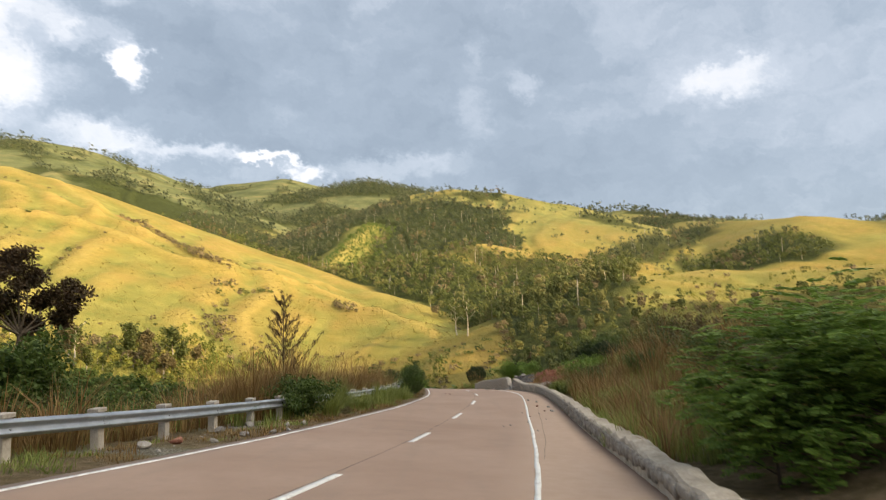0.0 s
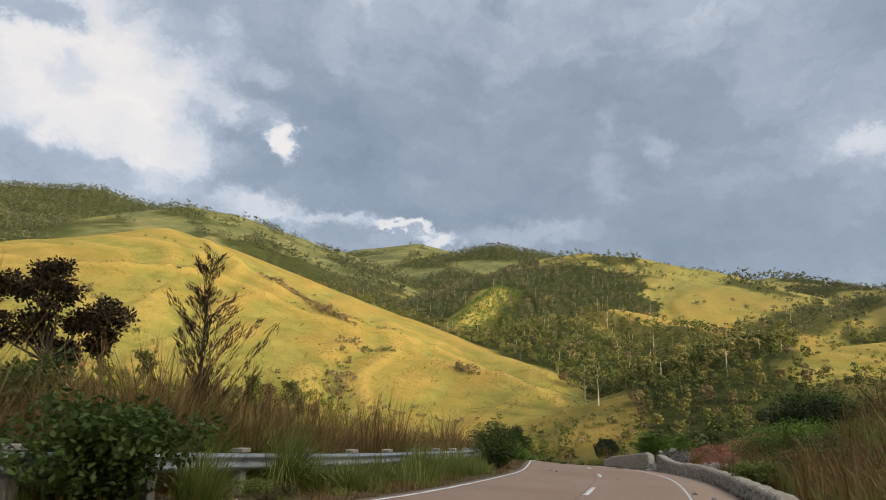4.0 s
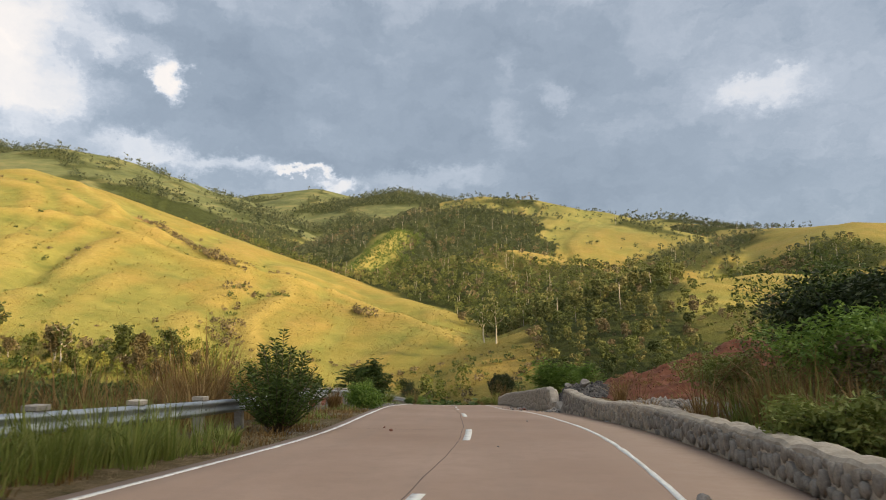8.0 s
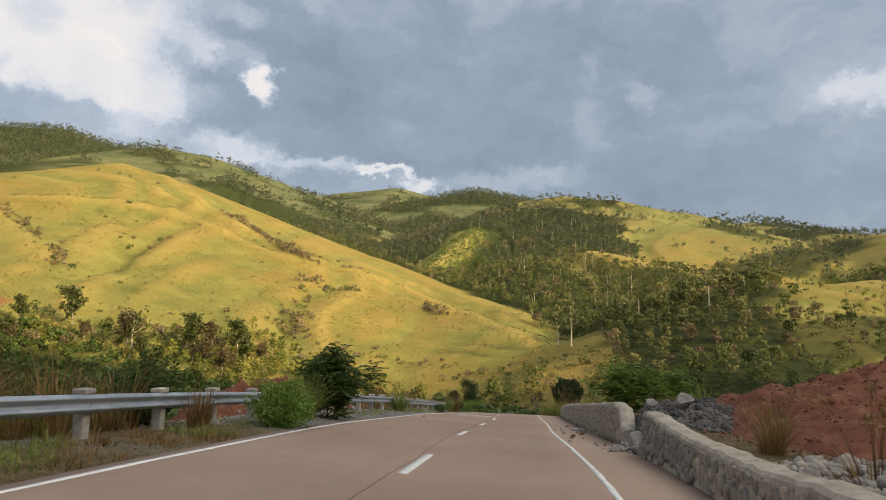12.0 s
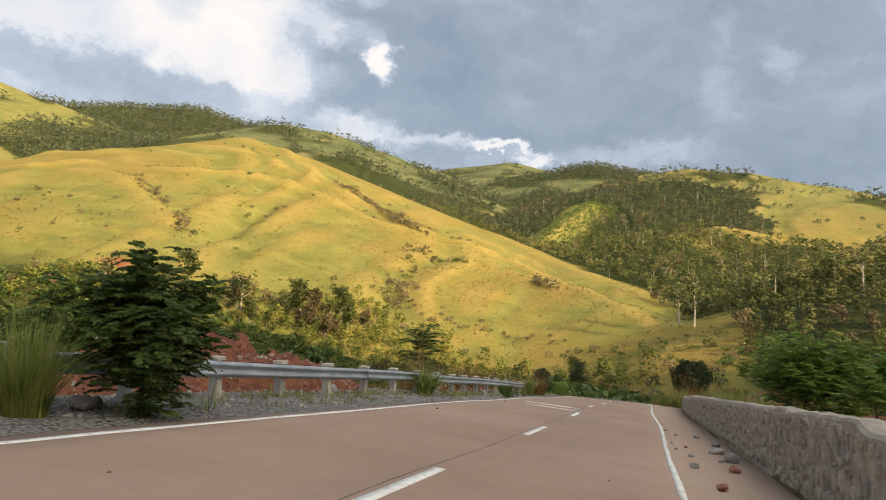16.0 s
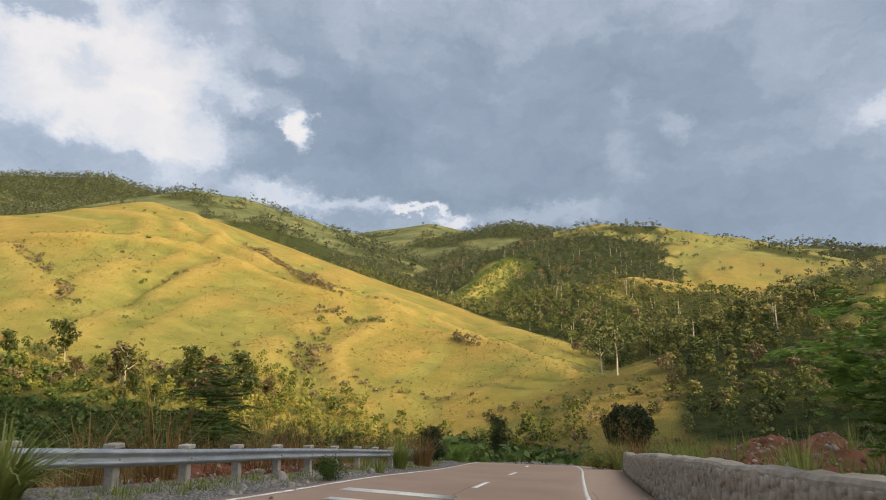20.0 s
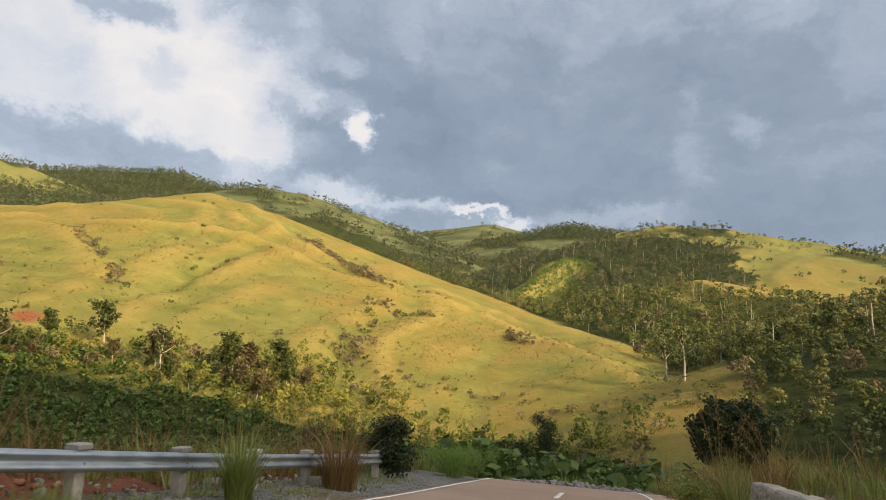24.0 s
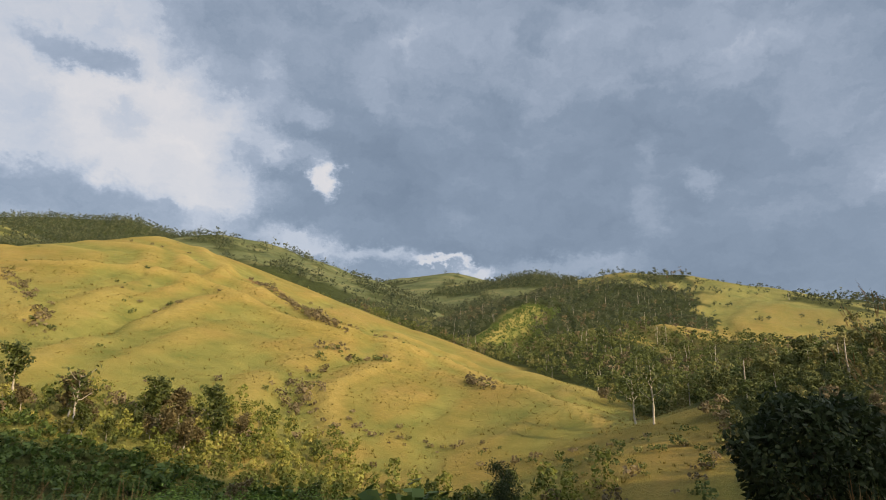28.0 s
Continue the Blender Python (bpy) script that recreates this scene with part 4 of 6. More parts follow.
# paler leaf in random patches, partly standing in for sunlit crowns
sunny = close & ~dry & (fbm(wx / 40, wy / 40, 53, 3) + R.normal(0, .25, len(wx)) > -.12)
for mask, nm, mat, lab in ((sunny, "light_woodland", "valley", "yellow-green trees in the valley below the road"), (close & ~dry & ~sunny, "near_woodland", "forest", "green trees crowding the valley below the road"), (close & dry, "near_dry_woodland", "forest_dry", "brownish half-bare trees in the valley below the road")):
    low = mask & (wy < 345)
    far_ = mask & (wy >= 345)
    stuff(nm, join(scatter(kit_near, wx[low], wy[low], wz[low] - .4, R, .5, .9), scatter(kit_near, wx[far_], wy[far_], wz[far_] - .4, R, .75, 1.35)), M[mat], lab, "woodland")
stuff("woodland", scatter(kit_mid, wx[~dry & ~close & ~upper], wy[~dry & ~close & ~upper], wz[~dry & ~close & ~upper] - .4, R), M["forest"], "dense dark green trees filling the valley and hillsides", "woodland")
stuff("dry_woodland", scatter(kit_mid, wx[dry & ~close], wy[dry & ~close], wz[dry & ~close] - .4, R), M["forest_dry"], "brownish half-bare trees among the valley woods", "woodland")
pale = (R.uniform(0, 1, len(wx)) < .11) & (wy > 300)
stuff("woodland_trunks", scatter([wood_trunk(11, .24, 3), wood_trunk(14, .27, 4), wood_trunk(9, .2, 5)], wx[pale], wy[pale], wz[pale], R), M["palebark"], "pale thin trunks standing among the valley trees", "tree trunks")
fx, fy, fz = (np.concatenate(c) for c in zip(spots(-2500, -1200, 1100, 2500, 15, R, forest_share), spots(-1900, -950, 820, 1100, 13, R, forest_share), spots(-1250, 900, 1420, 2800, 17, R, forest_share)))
stuff("far_woodland", scatter(kit_far, fx, fy, fz - .6, R, .8, 1.9), M["hazeleaf"], "dark wooded tops of the distant hills", "woodland")


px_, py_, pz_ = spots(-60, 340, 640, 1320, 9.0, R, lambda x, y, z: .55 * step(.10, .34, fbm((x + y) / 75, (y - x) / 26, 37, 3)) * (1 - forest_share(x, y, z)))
stuff("ridge_scrub", scatter(kit_low, px_, py_, pz_ - .3, R, .9, 2.0), M["hazeleaf"], "dark scrub in bands across the far golden ridge", "scrub")


def scrub_share(x, y, z):
    """Low bushes on the open hill: in the gullies and at the foot."""
    n = fbm(x / 30, y / 30, 61, 3)
    band = step(13, 5, np.hypot((x + 140) / 2.2, y - 468)) * .9 + step(10, 4, np.hypot((x + 60) / 1.8, y - 430)) * .7
    gully = hollow(x, y, z) * .04 * step(-.1, .3, n)
    line = lambda pts, w: step(w, w * .4, np.minimum.reduce([np.hypot(x - a - np.clip(((x - a) * (c - a) + (y - b) * (d - b)) / ((c - a) ** 2 + (d - b) ** 2), 0, 1) * (c - a), y - b - np.clip(((x - a) * (c - a) + (y - b) * (d - b)) / ((c - a) ** 2 + (d - b) ** 2), 0, 1) * (d - b)) for (a, b), (c, d) in zip(pts[:-1], pts[1:])]) + w * .5 * n)
    veins = line([(-328, 378), (-277, 350), (-221, 313)], 8) * .5 + line([(-285, 409), (-257, 400), (-238, 370)], 7) * .35 + line([(-133, 380), (-106, 326)], 8) * .45 + line([(-258, 526), (-233, 510), (-188, 468), (-150, 444)], 9) * .95 + line([(-137, 396), (-116, 416)], 7) * .95 + line([(-73, 425), (-56, 406)], 6) * .6 + line([(-235, 405), (-222, 380)], 9) * .35
    foot = step(30, 12, z - base_height(x, y) + 14 * n) * (y < 330) * (y > 215) * .75 * step(-.2, .2, n)
    sparse = .002 + .012 * (y < 330) + .13 * (x > 46) * (y < 430) * step(-.3, .2, n)
    return np.clip(np.maximum.reduce([band * .2, gully, veins, foot * .5, sparse + 0 * x]), 0, 1) * (z > -40)


sx, sy, sz = spots(-620, 260, 215, 700, 3.4, R, scrub_share)
half = (fbm(sx / 40, sy / 40, 71, 2) + R.normal(0, .3, len(sx)) > .15) | ((sy > 500) & (sx < -165))
stuff("hill_scrub", scatter(kit_scrub, sx[~half], sy[~half], sz[~half] - .2, R, .5, 1.15), M["forest"], "low green scrub in the gullies of the grassy hill", "scrub")
stuff("dry_scrub", scatter(kit_scrub, sx[half], sy[half], sz[half] - .2, R, .5, 1.2), M["forest_dry"], "low brown scrub on the grassy hill", "scrub")
ex, ey, ez = spots(44, 330, 235, 420, 4.0, R, lambda x, y, z: .6 * step(-.35, .3, fbm(x / 18, y / 18, 66, 3)) * (1 - forest_share(x, y, z)))
stuff("slope_scrub", scatter(kit_low, ex, ey, ez - .25, R, .3, .85), M["foot"], "low yellow-green scrub on the slope across the stream", "scrub")
kit_tussock = [blades(rng_of(350 + i), 6, h, .8, .9, .34, .5, 1) for i, h in enumerate((.8, 1.1, .6))]
tx_, ty_, tz_ = spots(-360, 60, 250, 500, 2.7, R, lambda x, y, z: .85 * (1 - forest_share(x, y, z)) * step(-.5, .3, fbm(x / 12, y / 12, 79, 3)))
stuff("hill_tussocks", scatter(kit_tussock, tx_, ty_, tz_ - .05, R, .6, 1.3), M["tussock"], "golden grass tussocks on the slope of the hill", "grass")


def clumps(x, y, z):
    """Bushes along the red scar, on two benches and in the gully of the grassy hill."""
    near = lambda pts, w: np.maximum.reduce([step(w, w * .5, np.hypot(x - a - np.clip(((x - a) * (c - a) + (y - b) * (d - b)) / ((c - a) ** 2 + (d - b) ** 2), 0, 1) * (c - a), y - b - np.clip(((x - a) * (c - a) + (y - b) * (d - b)) / ((c - a) ** 2 + (d - b) ** 2), 0, 1) * (d - b))) for (a, b), (c, d) in zip(pts[:-1], pts[1:])])
    gap = step(-.35, .1, fbm(x / 9, y / 9, 91, 2))
    return gap * np.maximum.reduce([near([(-246, 519), (-233, 510), (-188, 468)], 5.5) * .7, near([(-182, 462), (-158, 446)], 8.0), near([(-137, 397), (-117, 415)], 5.0), near([(-73, 424), (-57, 407)], 4.5), near([(-305, 366), (-283, 355), (-247, 333), (-232, 316)], 5.0) * .6, near([(-128, 345), (-112, 322)], 7.0) * .7])


cx_, cy_, cz_ = spots(-320, -50, 300, 540, 3.6, R, clumps)
stuff("scar_bushes", scatter(kit_low, cx_, cy_, cz_ - .3, R, .9, 1.7), M["forest_dry"], "brown bushes along the red scar and in the gully of the hill", "scrub")


# the belt of thin trees and bushes at the hill's foot
def belt(pts, w):
    def share(x, y, z):
        best = np.full(np.shape(x), 1e9)
        for (a, b), (c, d) in zip(pts[:-1], pts[1:]):
            u = np.clip(((x - a) * (c - a) + (y - b) * (d - b)) / ((c - a) ** 2 + (d - b) ** 2), 0, 1)
            best = np.minimum(best, np.hypot(x - a - u * (c - a), y - b - u * (d - b)))
        return step(w * 1.2, w * .6, best + w * .7 * fbm(x / 22, y / 22, 77, 3))
    return share


FOOT_A, FOOT_B = belt([(-212, 232), (-190, 246), (-172, 250), (-156, 268), (-136, 276), (-118, 268), (-100, 260)], 17), belt([(-112, 280), (-78, 268), (-50, 255), (-28, 246)], 24)
GROVE = belt([(-134, 266), (-120, 278), (-104, 272)], 11)
kit_foot = [wood_tree(180 + i, 100, h, s, 11) for i, (h, s) in enumerate(((8, .8), (10, .6), (7, 1.0), (9, .7), (5, 1.3)))]
ax_, ay_, az_ = spots(-240, -80, 215, 320, 5.0, R, lambda x, y, z: np.maximum(FOOT_A(x, y, z) * .8, GROVE(x, y, z)))
bx_, by_, bz_ = spots(-130, 40, 212, 310, 5.0, R, lambda x, y, z: FOOT_B(x, y, z) * .85)
brown = R.uniform(0, 1, len(ax_)) < .26
stuff("foot_woodland", join(scatter(kit_foot, ax_[~brown], ay_[~brown], az_[~brown] - .3, R, .4, .95), scatter(kit_foot, bx_, by_, bz_ - .3, R, .45, 1.0)), M["foot"], "thin yellow-green trees along the foot of the hill", "woodland")
stuff("foot_woodland_dry", scatter(kit_foot, ax_[brown], ay_[brown], az_[brown] - .3, R, .45, 1.0), M["forest_dry"], "brownish thin-crowned trees along the foot of the hill", "woodland")
stuff("foot_trunks", scatter([wood_trunk(7, .11, 6), wood_trunk(9, .13, 7)], np.r_[ax_[::7], bx_[::20]], np.r_[ay_[::7], by_[::20]], np.r_[az_[::7], bz_[::20]], R, .45, .8), M["palebark"], "pale thin trunks at the foot of the hill", "tree trunks")
lx_, ly_, lz_ = spots(-340, 45, 205, 330, 2.7, R, lambda x, y, z: np.maximum(FOOT_A(x, y, z) * .6, FOOT_B(x, y, z) * .6))
stuff("foot_bushes", scatter(kit_low, lx_, ly_, lz_ - .3, R, .4, 1.0), M["foot"], "dense yellow-green bushes under the trees of the hill's foot", "scrub")
gx_, gy_, gz_ = spots(-170, -60, 690, 930, 4.6, R, lambda x, y, z: .9 * step(30, 22, ridge_parts("green_strip", x - 14, y)[1]))
stuff("strip_plants", scatter(kit_low, gx_, gy_, gz_ - .3, R, .8, 1.7), M["strip"], "bright green plantation on a spur of the wooded hill", "plantation")
under = lambda x, y, z: .7 * step(9, 14, -(x - road_x(np.clip(y, -40, 145)))) * step(-.35, .2, fbm(x / 14, y / 14, 73, 3))
ux, uy, uz = spots(-230, 60, 20, 252, 3.0, R, lambda x, y, z: np.maximum(under(x, y, z) * (x < -8), .85 * ((y > 132) | ((x > 15) & (y > 96))) * np.maximum(step(-50, -75, x), step(222, 205, y)) * step(-.6, -.1, fbm(x / 14, y / 14, 74, 3))))
kit_fine = [wood_tree(170 + i, 200, h, 1.6, 10, .1) for i, h in enumerate((2.0, 2.8, 1.5))]
by_road = (ux - road_x(np.clip(uy, -40, 145)) > -34) & (uy < 150)
stuff("roadside_undergrowth", scatter(kit_fine, ux[by_road][::2], uy[by_road][::2], uz[by_road][::2] - .3, R, .4, .85), M["bush"], "leafy green undergrowth on the slope beside the road", "undergrowth")
stuff("undergrowth", scatter(kit_scrub, ux[~by_road], uy[~by_road], uz[~by_road] - .3, R, .8, 1.9), M["bush"], "tangled green undergrowth below the road", "undergrowth")
# ---- guardrail ----
def along(y, off, lift=0.0):
    return Vector((float(road_x(y)) + off, y, float(surface(y, max(off, -3.6))) + lift))


def heading(y):
    return math.degrees(math.atan2(-(float(road_x(y + .5)) - float(road_x(y - .5))), 1.0))


BEAM = [(0, .42), (.045, .445), (.075, .475), (.075, .50), (.03, .535), (.005, .56), (.005, .59), (.03, .615), (.075, .65), (.075, .675), (.045, .705), (0, .73)]


def shoulder_z(y):
    return float(ground(np.array([float(road_x(y)) + RAIL]), np.array([float(y)]))[0])


def beam_mesh(y0, y1):
    """One rolled steel panel with two waves, a little dented."""
    ys = np.linspace(y0 - .12, y1 + .12, 9)
    V, F = [], []
    for y in ys:
        x, z = float(road_x(y)) + RAIL + .12, shoulder_z(y)
        dent = .012 * math.sin(y * 5.1) + .01 * math.sin(y * 1.9 + 1)
        dent += .007 * (1 - 2 * (y - y0) / (y1 - y0))   # each end laps over the next
        V += [(x + px + dent, y, z + pz) for px, pz in BEAM] + [(x + px + dent - .006, y, z + pz) for px, pz in BEAM]
    k, m = len(BEAM), 2 * len(BEAM)
    for r in range(len(ys) - 1):
        a, b = r * m, (r + 1) * m
        F += [(a + i, a + i + 1, b + i + 1, b + i) for i in range(k - 1)]
        F += [(b + k + i, b + k + i + 1, a + k + i + 1, a + k + i) for i in range(k - 1)]
        F += [(a, b, b + k, a + k), (b + k - 1, a + k - 1, a + m - 1, b + m - 1)]
    return mesh_of("rail_panel", V, F, M["steel"])


def block(bm, sx, sy, sz, x=0, y=0, z=0, bevel=.012):
    made = bmesh.ops.create_cube(bm, size=1, matrix=Matrix.Translation((x, y, z)) @ Matrix.Diagonal((sx, sy, sz, 1)))
    if bevel:
        edges = {e for v in made["verts"] for e in v.link_edges}
        bmesh.ops.bevel(bm, geom=list(edges), offset=bevel, segments=1, affect="EDGES")


def post_mesh():
    bm = bmesh.new()
    block(bm, .19, .19, 1.1, 0, 0, .22)
    me = bpy.data.meshes.new("post")
    bm.to_mesh(me)
    bm.free()
    return tidy(me, M["post"], False)


def cap_mesh():
    bm = bmesh.new()
    block(bm, .25, .28, .085, 0, 0, .80, .012)
    me = bpy.data.meshes.new("post_cap")
    bm.to_mesh(me)
    bm.free()
    return tidy(me, M["post"], False)


POST, CAP = post_mesh(), cap_mesh()


def bolt_mesh():
    bm = bmesh.new()
    bmesh.ops.create_cone(bm, cap_ends=True, segments=8, radius1=.022, radius2=.018, depth=.03, matrix=Matrix.Rotation(math.pi / 2, 4, "Y"))
    me = bpy.data.meshes.new("bolt")
    bm.to_mesh(me)
    bm.free()
    return tidy(me, M["steel"], False)


BOLT = bolt_mesh()


def guardrail(y0, y1, label):
    rail = thing("guardrail", (0, 0, 0), label, "guardrail")
    ys = np.arange(y0, y1 + .1, 2.35)
    r = rng_of(int(y0) + 100)
    for i, y in enumerate(ys):
        p = part("post", POST, None, rail, "whitish square concrete post")
        p.matrix_basis = pose(float(road_x(y)) + RAIL, y, shoulder_z(y) - .02, r.normal(0, 1.2), r.normal(0, 1.2), heading(y))
        part("post_cap", CAP, None, p)
        part("bolt", BOLT, None, p).matrix_basis = pose(.15, 0, .575)
    for a, b in zip(ys[:-1:2], list(ys[2::2]) + ([] if len(ys) % 2 else [ys[-1]])):
        panel = part("rail_panel", beam_mesh(a, b), None, rail, "dull galvanised steel panel")
        for dy in (-.07, .07):
            for dz in (.50, .65):
                part("bolt", BOLT, None, panel).matrix_basis = pose(float(road_x(a + dy)) + RAIL + .19, a + dy, shoulder_z(a + dy) + dz)
    return rail


guardrail(-5.4, 107.6, "galvanised steel guardrail on concrete posts along the road's outer edge")

# ---- stone parapet along the uphill side ----
def stone_mesh(seed, detail=1, rough=.18, squash=(1, 1, 1)):
    bm = bmesh.new()
    bmesh.ops.create_icosphere(bm, subdivisions=detail, radius=.5)
    r = random.Random(seed)
    ph = [r.uniform(0, 6) for _ in range(6)]
    cuts = [(Vector((r.gauss(0, 1), r.gauss(0, 1), r.gauss(0, 1))).normalized(), r.uniform(.26, .4)) for _ in range(9)]
    for v in bm.verts:
        c = v.co.normalized()
        k = 1 + rough * (math.sin(3.1 * c.x + ph[0]) + math.sin(4.3 * c.y + ph[1]) + math.sin(3.7 * c.z + ph[2]) * .8) * .6
        q = c * .5 * k
        m = max(abs(q.x), abs(q.y), abs(q.z))
        q = q * (.75 + .25 * (.46 / max(m, .1)))
        for n, d in cuts:
            over = q.dot(n) - d
            if over > 0:
                q = q - n * over
        v.co = Vector((q.x * squash[0], q.y * squash[1], q.z * squash[2]))
    me = bpy.data.meshes.new("stone")
    bm.to_mesh(me)
    bm.free()
    return me


def mesh_arrays(me):
    v = np.empty(len(me.vertices) * 3)
    me.vertices.foreach_get("co", v)
    f = np.array([p.vertices[:] for p in me.polygons])
    return v.reshape(-1, 3), f


def wall_run(y0, y1, name, label, top=wall_top, ragged=.07):
    """A wall of mortared stone with a rough cap, following the road."""
    ys = np.arange(y0, y1 + .01, .25)
    V, F = [], []
    r = rng_of(int(y0) + 50)
    rag = ragged + .10 * float(name == "wall_lower")
    for y in ys:
        x = float(road_x(y)) + float(wall_off(y))
        zb, zt = float(surface(y, 3.4)) - .3, float(road_z(y)) + float(top(y)) + rag * (.5 * float(fbm(y / .9, 2.0, 3, 4)) + .5 * float(fbm(y / .33, 5.0, 13, 3)) - .12) * (1.0 if name != "wall_lower" else float(step(46, 34, y)) * .7 + .5)
        w = r.normal(0, .008)
        V += [(x - .05 + w, y, zb), (x + .03 + w, y, zt - .05), (x + .07, y, zt - .005), (x + .25, y, zt + .02 + r.normal(0, .008)), (x + .41, y, zt - .01), (x + .46, y, zt - .06), (x + .5, y, zb)]
    k = 7
    for i in range(len(ys) - 1):
        F += [(i * k + c, i * k + c + 1, (i + 1) * k + c + 1, (i + 1) * k + c) for c in range(k - 1)]
    F += [tuple(range(k)), tuple((len(ys) - 1) * k + c for c in reversed(range(k)))]
    return tagged(new(name, mesh_of(name, V, F, M["wall"], False)), label, "stone wall", kind="structure")


WALL_A = wall_run(-12, 59.2, "wall_lower", "rough mortared stone parapet beside the road")
upper_top = lambda y: float(wall_top(y)) - .62 * float(step(64.3, 63.0, y)) - .10 * float(step(65.6, 64.6, y))
WALL_B = wall_run(62.9, 107, "wall_upper", "mortared stone parapet with upright face stones and a broken end", upper_top)

wall_run(59.25, 62.85, "wall_broken", "broken foot of the stone parapet where it has collapsed", lambda y: .20 + .12 * math.sin(y * 3.1), .22)

# ---- rocks and rubble ----
ROCKS = [tidy(stone_mesh(40 + i, 2, .22, q), M["rock"], False) for i, q in enumerate(((1, .8, .6), (1.1, .9, .75), (.9, .7, .5), (1, 1, .8)))]
RED_ROCKS = [tidy(stone_mesh(60 + i, 2, .22, q), M["redrock"], False) for i, q in enumerate(((1, .8, .6), (1.1, .9, .7)))]


def rock(x, y, size, red=False, k=0, on=None):
    z = float(surface(y, x - float(road_x(y)))) if on is None else on
    r = random.Random(int(x * 31 + y * 17))
    ob = new("rock", (RED_ROCKS if red else ROCKS)[k % (2 if red else 4)])
    ob.matrix_basis = pose(x, y, z + size * .20, r.uniform(-15, 15), r.uniform(-15, 15), r.uniform(0, 360)) @ Matrix.Diagonal((size, size, size, 1))
    tagged(ob, "reddish brown angular rock lying on the road edge" if red else "grey angular rock fallen on the concrete road", "rock", "fallen rocks")


for i, (x, y, s, red) in enumerate(((4.6, 37.6, .42, 0), (4.9, 36.2, .36, 0), (1.9, 22.8, .20, 0), (2.2, 23.4, .14, 0), (2.9, 21.4, .16, 0), (.2, 45.9, .24, 1), (-.1, 46.9, .2, 1),
                                    (5.0, 75.8, .62, 0), (4.95, 73.7, .75, 0), (5.1, 72.0, .8, 0), (4.22, 74.0, .3, 1), (4.0, 77.8, .3, 0), (4.4, 63.2, .3, 0), (4.3, 71.9, .32, 0), (3.9, 74.8, .2, 0), (3.7, 79.2, .22, 0), (4.3, 69.8, .5, 0), (5.0, 70.1, .62, 1), (4.9, 71.7, .42, 0), (4.8, 73.5, .36, 0), (4.0, 73.2, .24, 0),
                                    (4.5, 33.2, .34, 1), (4.8, 30.4, .52, 0), (5.0, 32.8, .42, 0), (3.3, 29.3, .2, 0), (4.5, 30.6, .3, 1), (4.0, 28.9, .28, 0), (3.4, 27.4, .22, 1), (3.9, 26.3, .18, 0), (3.0, 24.8, .16, 0),
                                    (4.9, 66.3, .26, 0), (4.6, 67.2, .5, 1), (4.5, 65.4, .36, 0), (5.1, 62.6, .3, 0), (4.9, 84.6, .3, 0), (4.6, 78.0, .5, 0), (3.1, 66.2, .12, 0), (-1.9, 73.0, .2, 1), (-2.2, 52.5, .16, 1), (3.7, 50.2, .16, 0), (-2.4, 82.4, .22, 1), (2.6, 42.6, .1, 0), (-.6, 61.2, .1, 1))):
    rock(x, y, s * .44, bool(red), i)
for i, (x, y, s) in enumerate(((-6.2, 13.5, .34), (-6.0, 14.6, .3), (-5.4, 15.2, .26), (-6.1, 17.6, .32), (-5.9, 19.6, .36), (-4.0, 62.6, .42), (-3.7, 63.6, .5), (-3.9, 64.0, .3), (-4.6, 21.0, .3), (-4.9, 20.2, .22), (-4.7, 17.8, .34), (-5.2, 16.9, .26), (-4.5, 18.7, .2))):
    rock(x, y, s, i == 1, i, gz(x, y))

PEBBLES = [mesh_arrays(stone_mesh(80 + i, 1, .25, q)) for i, q in enumerate(((1, .8, .55), (1.1, .7, .6), (.9, .9, .7)))]


def heap(name, n, cx, cy, rx, ry, size, material, label, seed, lift=.0, on=None):
    """A pile of broken stone: many pieces on a low mound."""
    r = rng_of(seed)
    a, q = r.uniform(0, 2 * math.pi, n), np.sqrt(r.uniform(0, 1, n))
    x, y = cx + rx * q * np.cos(a), cy + ry * q * np.sin(a)
    z = ground(x, y) + lift * (1 - q ** 2) * r.uniform(.7, 1.05, n) - .02
    if on:
        z = np.maximum(ground(x, y), mound_height(x, y, *on)) + .01
    s = size * r.lognormal(0, .45, n)
    V, F, k = [], [], 0
    for i in range(n):
        v, f = PEBBLES[i % 3]
        m = np.array(Euler(r.uniform(0, 6, 3)).to_matrix()) * s[i]
        V.append(v @ m.T + (x[i], y[i], z[i]))
        F.append(f + k)
        k += len(v)
    return stuff(name, (np.concatenate(V), np.concatenate(F)), material, label, "rubble")


def mound_height(X, Y, cx, cy, rx, ry, h):
    q = np.clip(1 - np.hypot((X - cx) / rx, (Y - cy) / ry) ** 2, -.4, 1)
    return ground(X, Y) + h * q * (1 + .55 * fbm(X / 1.3, Y / 1.3, 7, 5)) + .22 * fbm(X / .45, Y / .45, 17, 4) * np.clip(q + .2, 0, 1) - .12


def mound(name, cx, cy, rx, ry, h, material, label):
    """The earth under a pile."""
    u, w = np.meshgrid(np.linspace(-1, 1, 96), np.linspace(-1, 1, 96))
    X, Y = cx + rx * u, cy + ry * w
    Z = mound_height(X, Y, cx, cy, rx, ry, h)
    i = np.arange(96 * 96).reshape(96, 96)
    f = np.stack([i[:-1, :-1], i[:-1, 1:], i[1:, 1:], i[1:, :-1]], -1).reshape(-1, 4)
    return tagged(new(name, fast_mesh(name, np.stack([X, Y, Z], -1).reshape(-1, 3), f, material, True)), label, "earth mound", kind="structure")


